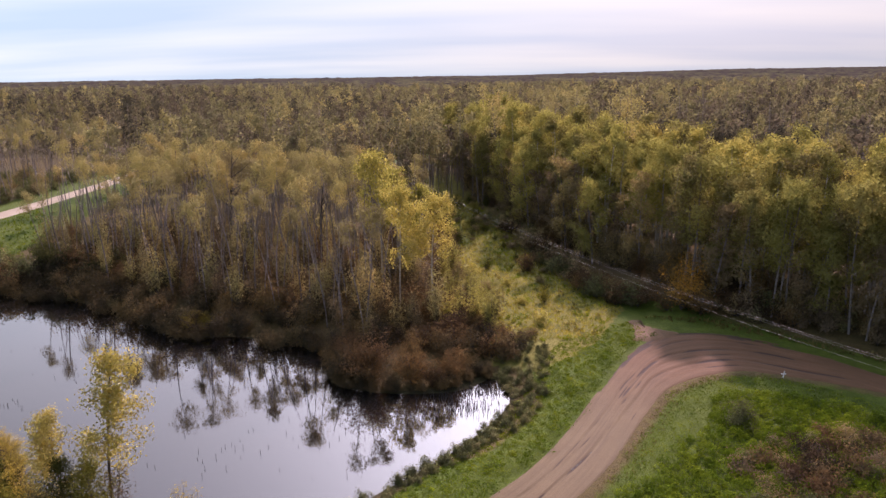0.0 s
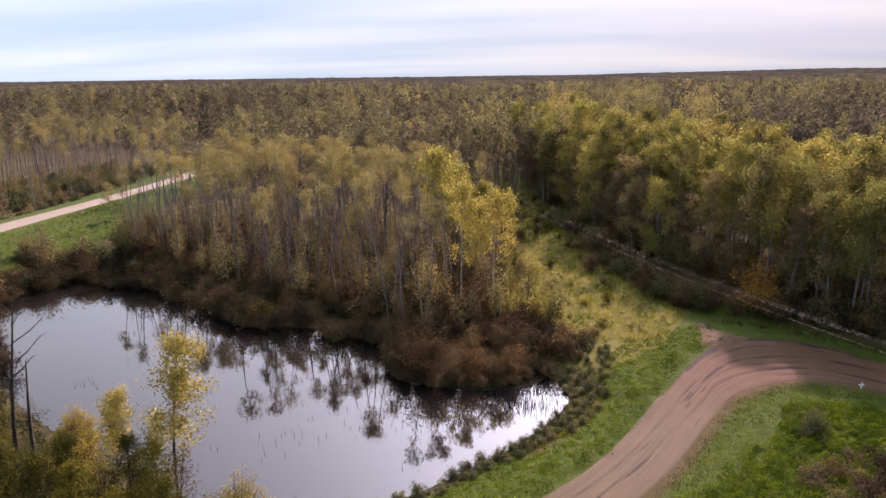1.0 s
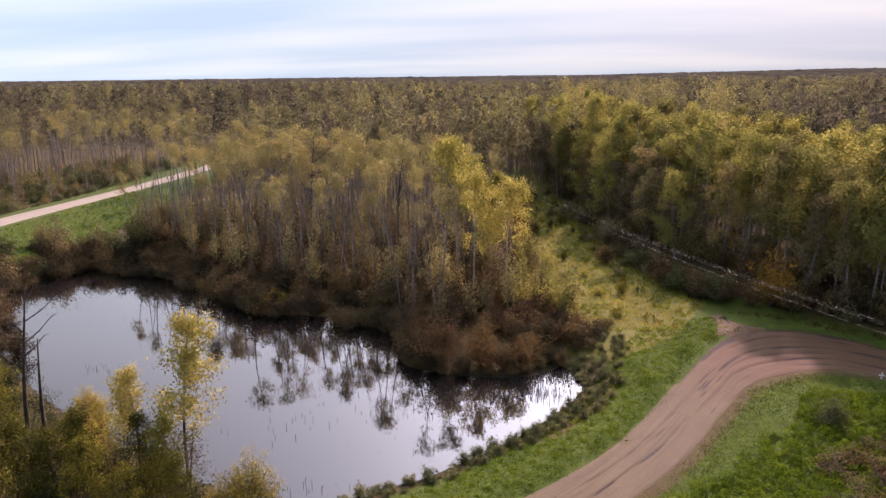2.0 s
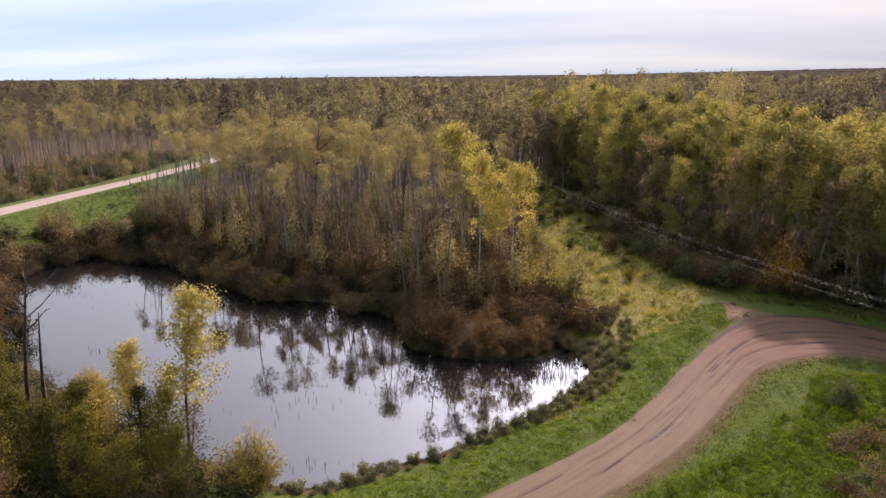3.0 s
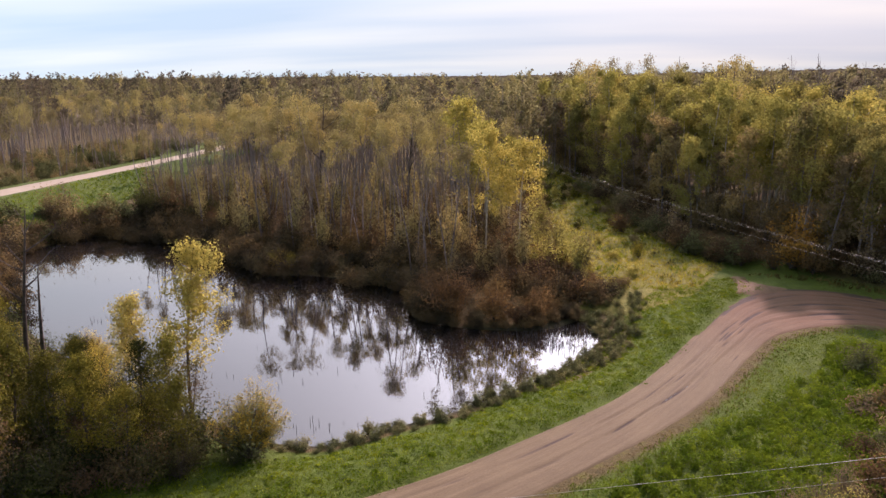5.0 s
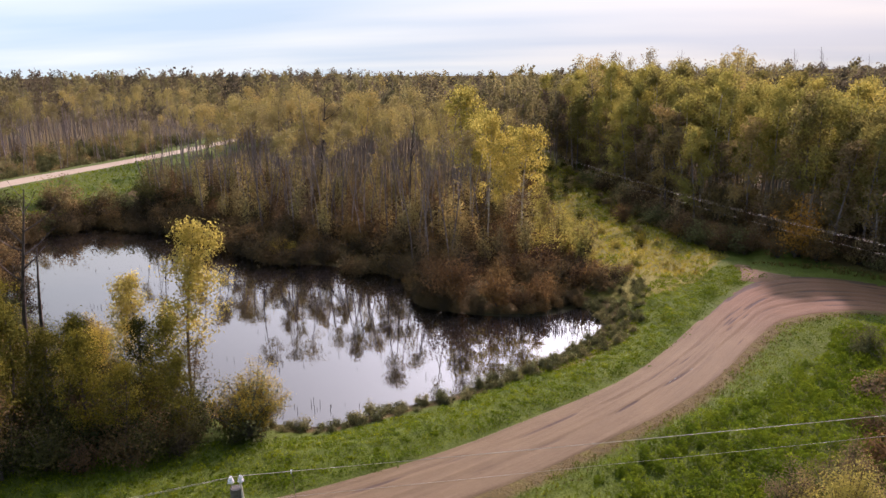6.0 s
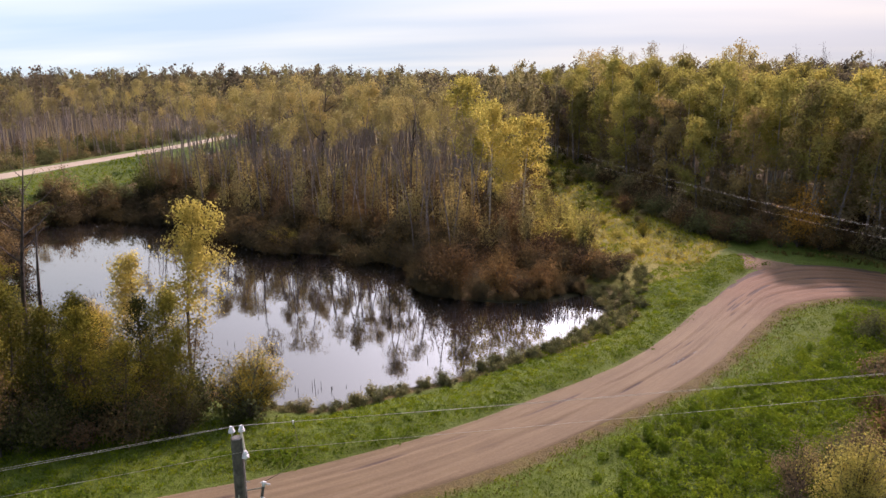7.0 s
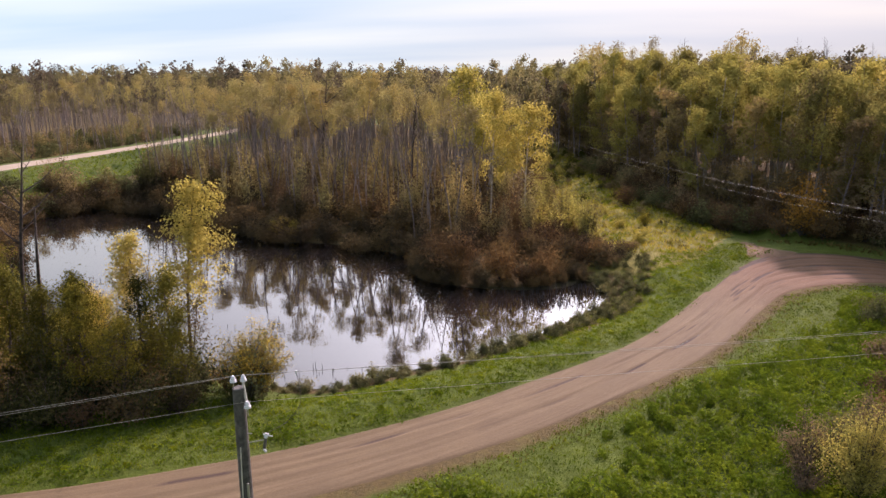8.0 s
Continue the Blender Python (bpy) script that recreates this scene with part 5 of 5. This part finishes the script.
# dark weeds along the outer verge of the road
ax, ay = scatter(RS, VERGE, 0.6, lambda x, y: off_road(x, y) & (signed(x, y, ROAD_POLY) < 2.4))
am = waves(ax, ay, 5, 78) + 0.8 * (signed(ax, ay, ROAD_POLY) < 0.7) > 0.6
c = np.repeat(np.stack([ax[am], ay[am], ground_z(ax[am], ay[am]) + 0.22], 1), 26, 0)
c = c + rs_w.normal(0, 1, c.shape) * np.array([0.3, 0.3, 0.11])
v, f = leaves(rs_w, c, 0.13, 0.4)
tagged(put_mesh("weeds", v, f, "weed", tone=np.clip(0.3 + 0.3 * waves(v[:, 0], v[:, 1], 3, 9), 0, 1)), "dark green weeds along the road verge", "weeds", kind="stuff")
# reeds standing in the pond
reed = Pieces()
rs_r = np.random.RandomState(206)
for cx_, cy_, n, spread_ in ((-39, 58.5, 14, 1.2), (-37, 66, 10, 1.5), (-16, 49.5, 22, 3.5), (-10, 52, 26, 4.0), (-2.0, 55.5, 60, 1.8), (1.6, 57, 150, 1.5), (3.0, 60, 110, 1.2), (0.2, 59, 60, 1.2), (-13, 41, 16, 1.3), (-34, 70, 14, 2.5), (-44, 72, 10, 3)):
    for k in range(n):
        x, y = cx_ + rs_r.normal(0, spread_), cy_ + rs_r.normal(0, spread_ * 0.5)
        if not inside(np.array(x), np.array(y), POND_LINE):
            continue
        h = rs_r.uniform(0.12, 0.42) * (1.7 if cy_ > 54 and cx_ > -5 else 1.0)
        reed.add(*tube([(x, y, WATER_Z - 0.4), (x, y, WATER_Z + h * 0.5), (x + rs_r.normal(0, 0.07) * h, y + rs_r.normal(0, 0.07) * h, WATER_Z + h)], [0.016, 0.018, 0.008], 3))
v, f, t = reed.arrays()
tagged(put_mesh("reeds", v, f, "dark_bark"), "thin dark reeds standing in shallow water", "reeds", kind="stuff")


# ---------------------------------------------------------------- power lines
def solid(name, parent, mat, parts, label=""):
    """Tapered round bars: (start, end, r0, r1, sides) each."""
    bm = bmesh.new()
    for a, b, r0, r1, sides in parts:
        a, b = Vector(a), Vector(b)
        made = bmesh.ops.create_cone(bm, cap_ends=True, segments=sides, radius1=r0, radius2=r1, depth=(b - a).length)
        m = Matrix.Translation((a + b) / 2) @ (b - a).to_track_quat("Z", "Y").to_matrix().to_4x4()
        bmesh.ops.transform(bm, matrix=m, verts=made["verts"])
    me = bpy.data.meshes.new(name)
    bm.to_mesh(me); bm.free()
    me.materials.append(MAT[mat])
    ob = new(name, me)
    ob.parent = parent
    if label:
        tagged(ob, label)
    return ob


def insulator(parent, at, s=1.0):
    x, y, z = at
    i = solid("insulator", parent, "porcelain", [((x, y, z), (x, y, z + 0.05 * s), 0.075 * s, 0.065 * s, 12), ((x, y, z + 0.05 * s), (x, y, z + 0.09 * s), 0.045 * s, 0.055 * s, 12), ((x, y, z + 0.09 * s), (x, y, z + 0.14 * s), 0.055 * s, 0.03 * s, 12)], "white porcelain insulator")
    solid("pin", i, "steel", [((x, y, z - 0.18 * s), (x, y, z), 0.012, 0.012, 6)])


PX, PY, PZ = -6.73, 14.7, 10.19
pole = new("power_pole")
pz = float(ground_z(PX, PY))
pole.matrix_basis = pose(PX, PY, pz - 0.2)
top = PZ - pz + 0.2
solid("post", pole, "pole", [((0, 0, 0), (0.02, 0, top * 0.5), 0.185, 0.155, 14), ((0.02, 0, top * 0.5), (0.03, 0.0, top), 0.155, 0.13, 14)])
insulator(pole, (-0.07, -0.02, top + 0.14))
insulator(pole, (0.13, 0.06, top + 0.14))
solid("standoff_arm", pole, "fibreglass", [((0.12, 0.05, top + 0.14), (0.20, -0.02, top - 0.32), 0.028, 0.034, 8)], "pale fibreglass arm")
insulator(pole, (0.23, -0.06, top - 0.43), 1.1)
cut = solid("fuse_cutout", pole, "porcelain", [((0.56, 0.02, top - 1.18), (0.58, 0.05, top - 1.08), 0.04, 0.045, 8), ((0.50, 0.03, top - 1.10), (0.72, 0.03, top - 1.13), 0.018, 0.018, 6), ((0.50, 0.0, top - 1.44), (0.56, 0.0, top - 1.50), 0.03, 0.03, 6)], "white fuse cutout")
solid("fuse_tube", cut, "pole", [((0.52, 0.0, top - 1.42), (0.56, 0.02, top - 1.18), 0.035, 0.035, 8)], "dark fuse tube")
solid("bracket", cut, "steel", [((0.12, 0, top - 1.32), (0.54, 0.02, top - 1.22), 0.014, 0.014, 6), ((0.12, 0, top - 1.08), (0.26, 0.0, top - 1.08), 0.012, 0.012, 6)])
solid("cable", pole, "fibreglass", [((0.04, -0.155, top - 1.35), (-0.05, -0.19, top * 0.5), 0.014, 0.014, 6), ((-0.05, -0.19, top * 0.5), (-0.06, -0.21, 0.3), 0.014, 0.014, 6)], "pale ground cable")
solid("conduit", pole, "steel", [((0.13, -0.12, top - 2.25), (0.14, -0.16, 0.3), 0.03, 0.03, 8)], "grey riser conduit")
jumper = smooth_line([(0, 0.27), (0.07, 0.0), (0.12, -0.35), (0.0, -0.62), (-0.22, -0.85), (-0.62, -1.07)], 0.06)
run = np.linspace(0, 1, len(jumper))
cable_path = np.column_stack([1.21 + jumper[:, 0], 0.40 - 0.36 * run, top + jumper[:, 1]])
jv, jf = tube(cable_path, np.full(len(run), 0.006), 6)
put_mesh("jumper_cable", jv, jf, "dark_bark", pole, smooth=True)
solid("wire_clamp", pole, "porcelain", [((1.21, 0.40, top + 0.2), (1.21, 0.40, top + 0.29), 0.016, 0.02, 8)], "pale wire clamp")
tagged(pole, "weathered wooden power pole with white insulators", "power pole")


def wire_line(name, pts, sag, label, r=0.004, mat="bright_wire"):
    w = Pieces()
    for a, b in zip(pts[:-1], pts[1:]):
        a, b = np.array(a, float), np.array(b, float)
        s = np.linspace(0, 1, 28)[:, None]
        p = a + (b - a) * s
        p[:, 2] -= sag * 4 * (s * (1 - s))[:, 0]
        w.add(*tube(p, np.full(len(p), r), 5))
    v, f, t = w.arrays()
    return tagged(put_mesh(name, v, f, mat), label, "wire", group="overhead wires")


zt = PZ + 0.28
wire_line("overhead_wire", [(-48, -7.5, 10.3), (PX - 0.07, PY - 0.02, zt), (40, 29.5, 10.6)], 0.17, "thin overhead wire on the pole's top insulator")
wire_line("overhead_wire", [(-48, -7.1, 10.2), (PX + 0.13, PY + 0.06, zt), (40, 30.1, 10.5)], 0.28, "thin overhead wire on the pole's top insulator")
wire_line("overhead_wire", [(-48, -7.5, 9.9), (PX + 0.25, PY - 0.06, PZ - 0.29), (40, 29.5, 9.8)], 0.08, "thin overhead wire below the pole top")
for dx, dz in ((-0.35, 0.05), (0.35, 0.0), (0.0, -0.75)):
    wire_line("overhead_wire", [(40 + dx, 32.8, 7.35 + dz), (-6 + dx, 123, 10.0 + dz)], 2.2, "thin overhead wire along the cut line", 0.006, "bright_wire")

# ---------------------------------------------------------------- small things
def make_patch():
    """Worn muddy pull-out at the head of the bend."""
    rs = np.random.RandomState(300)
    line = smooth_line([*SPUR, SPUR[0]], 0.6)[:-1]
    line = line + rs.normal(0, 0.16, line.shape)
    ctr = line.mean(0)
    rings = [ctr + (line - ctr) * k for k in (1.0, 0.8, 0.55, 0.25)]
    n = len(line)
    pts = np.concatenate(rings)
    z = ground_z(pts[:, 0], pts[:, 1]) + 0.10 + 0.03 * waves(pts[:, 0], pts[:, 1], 1.5, 40)
    z[:n] -= 0.12
    faces = [(r * n + i, r * n + (i + 1) % n, (r + 1) * n + (i + 1) % n, (r + 1) * n + i) for r in range(3) for i in range(n)]
    faces.append(tuple(3 * n + i for i in range(n)))
    ob = put_mesh("ground_patch", np.column_stack([pts, z]), faces, "dirt", smooth=True)
    uvs = ob.data.uv_layers.new(name="UVMap")
    idx = np.zeros(len(ob.data.loops), np.int32)
    ob.data.loops.foreach_get("vertex_index", idx)
    uvs.data.foreach_set("uv", pts[idx].ravel().astype(np.float32))
    for key, value in (("clay", 0.6), ("damp", 0.2)):
        ob.data.attributes.new(key, "FLOAT", "POINT").data.foreach_set("value", np.full(len(pts), value, np.float32))
    tagged(ob, "bare muddy patch beside the road bend", "ground", kind="structure")


make_patch()


def make_puddle(x, y, length, width, angle):
    a = np.linspace(0, 2 * math.pi, 18, endpoint=False)
    r = 1 + 0.25 * np.sin(3 * a + x)
    u, v = np.cos(a) * length / 2 * r, np.sin(a) * width / 2 * r
    ca, sa = math.cos(angle), math.sin(angle)
    ob = put_mesh("puddle", np.stack([x + u * ca - v * sa, y + u * sa + v * ca, np.full(18, 0.092)], 1), [tuple(range(18))], "water")
    tagged(ob, "narrow rain puddle in a wheel rut", "puddle", group="puddles in the rut")


for x, y, l, w in ((8.75, 44.9, 0.4, 0.035), (9.15, 45.4, 0.36, 0.045), (9.5, 45.85, 0.25, 0.035), (10.5, 47.1, 0.3, 0.04)):
    make_puddle(x, y, l, w, radians(52))

mk = new("marker_stake")
mxp, myp = 30.6, 60.0
mk.matrix_basis = pose(mxp, myp, float(ground_z(mxp, myp)), 0, 8, 0)
solid("stake", mk, "paint", [((0, 0, -0.05), (0, 0, 0.62), 0.045, 0.04, 8)])
solid("crosspiece", mk, "paint", [((-0.24, 0, 0.36), (0.24, 0.02, 0.40), 0.045, 0.045, 8)])
tagged(mk, "small white cross-shaped marker at the road edge", "marker")
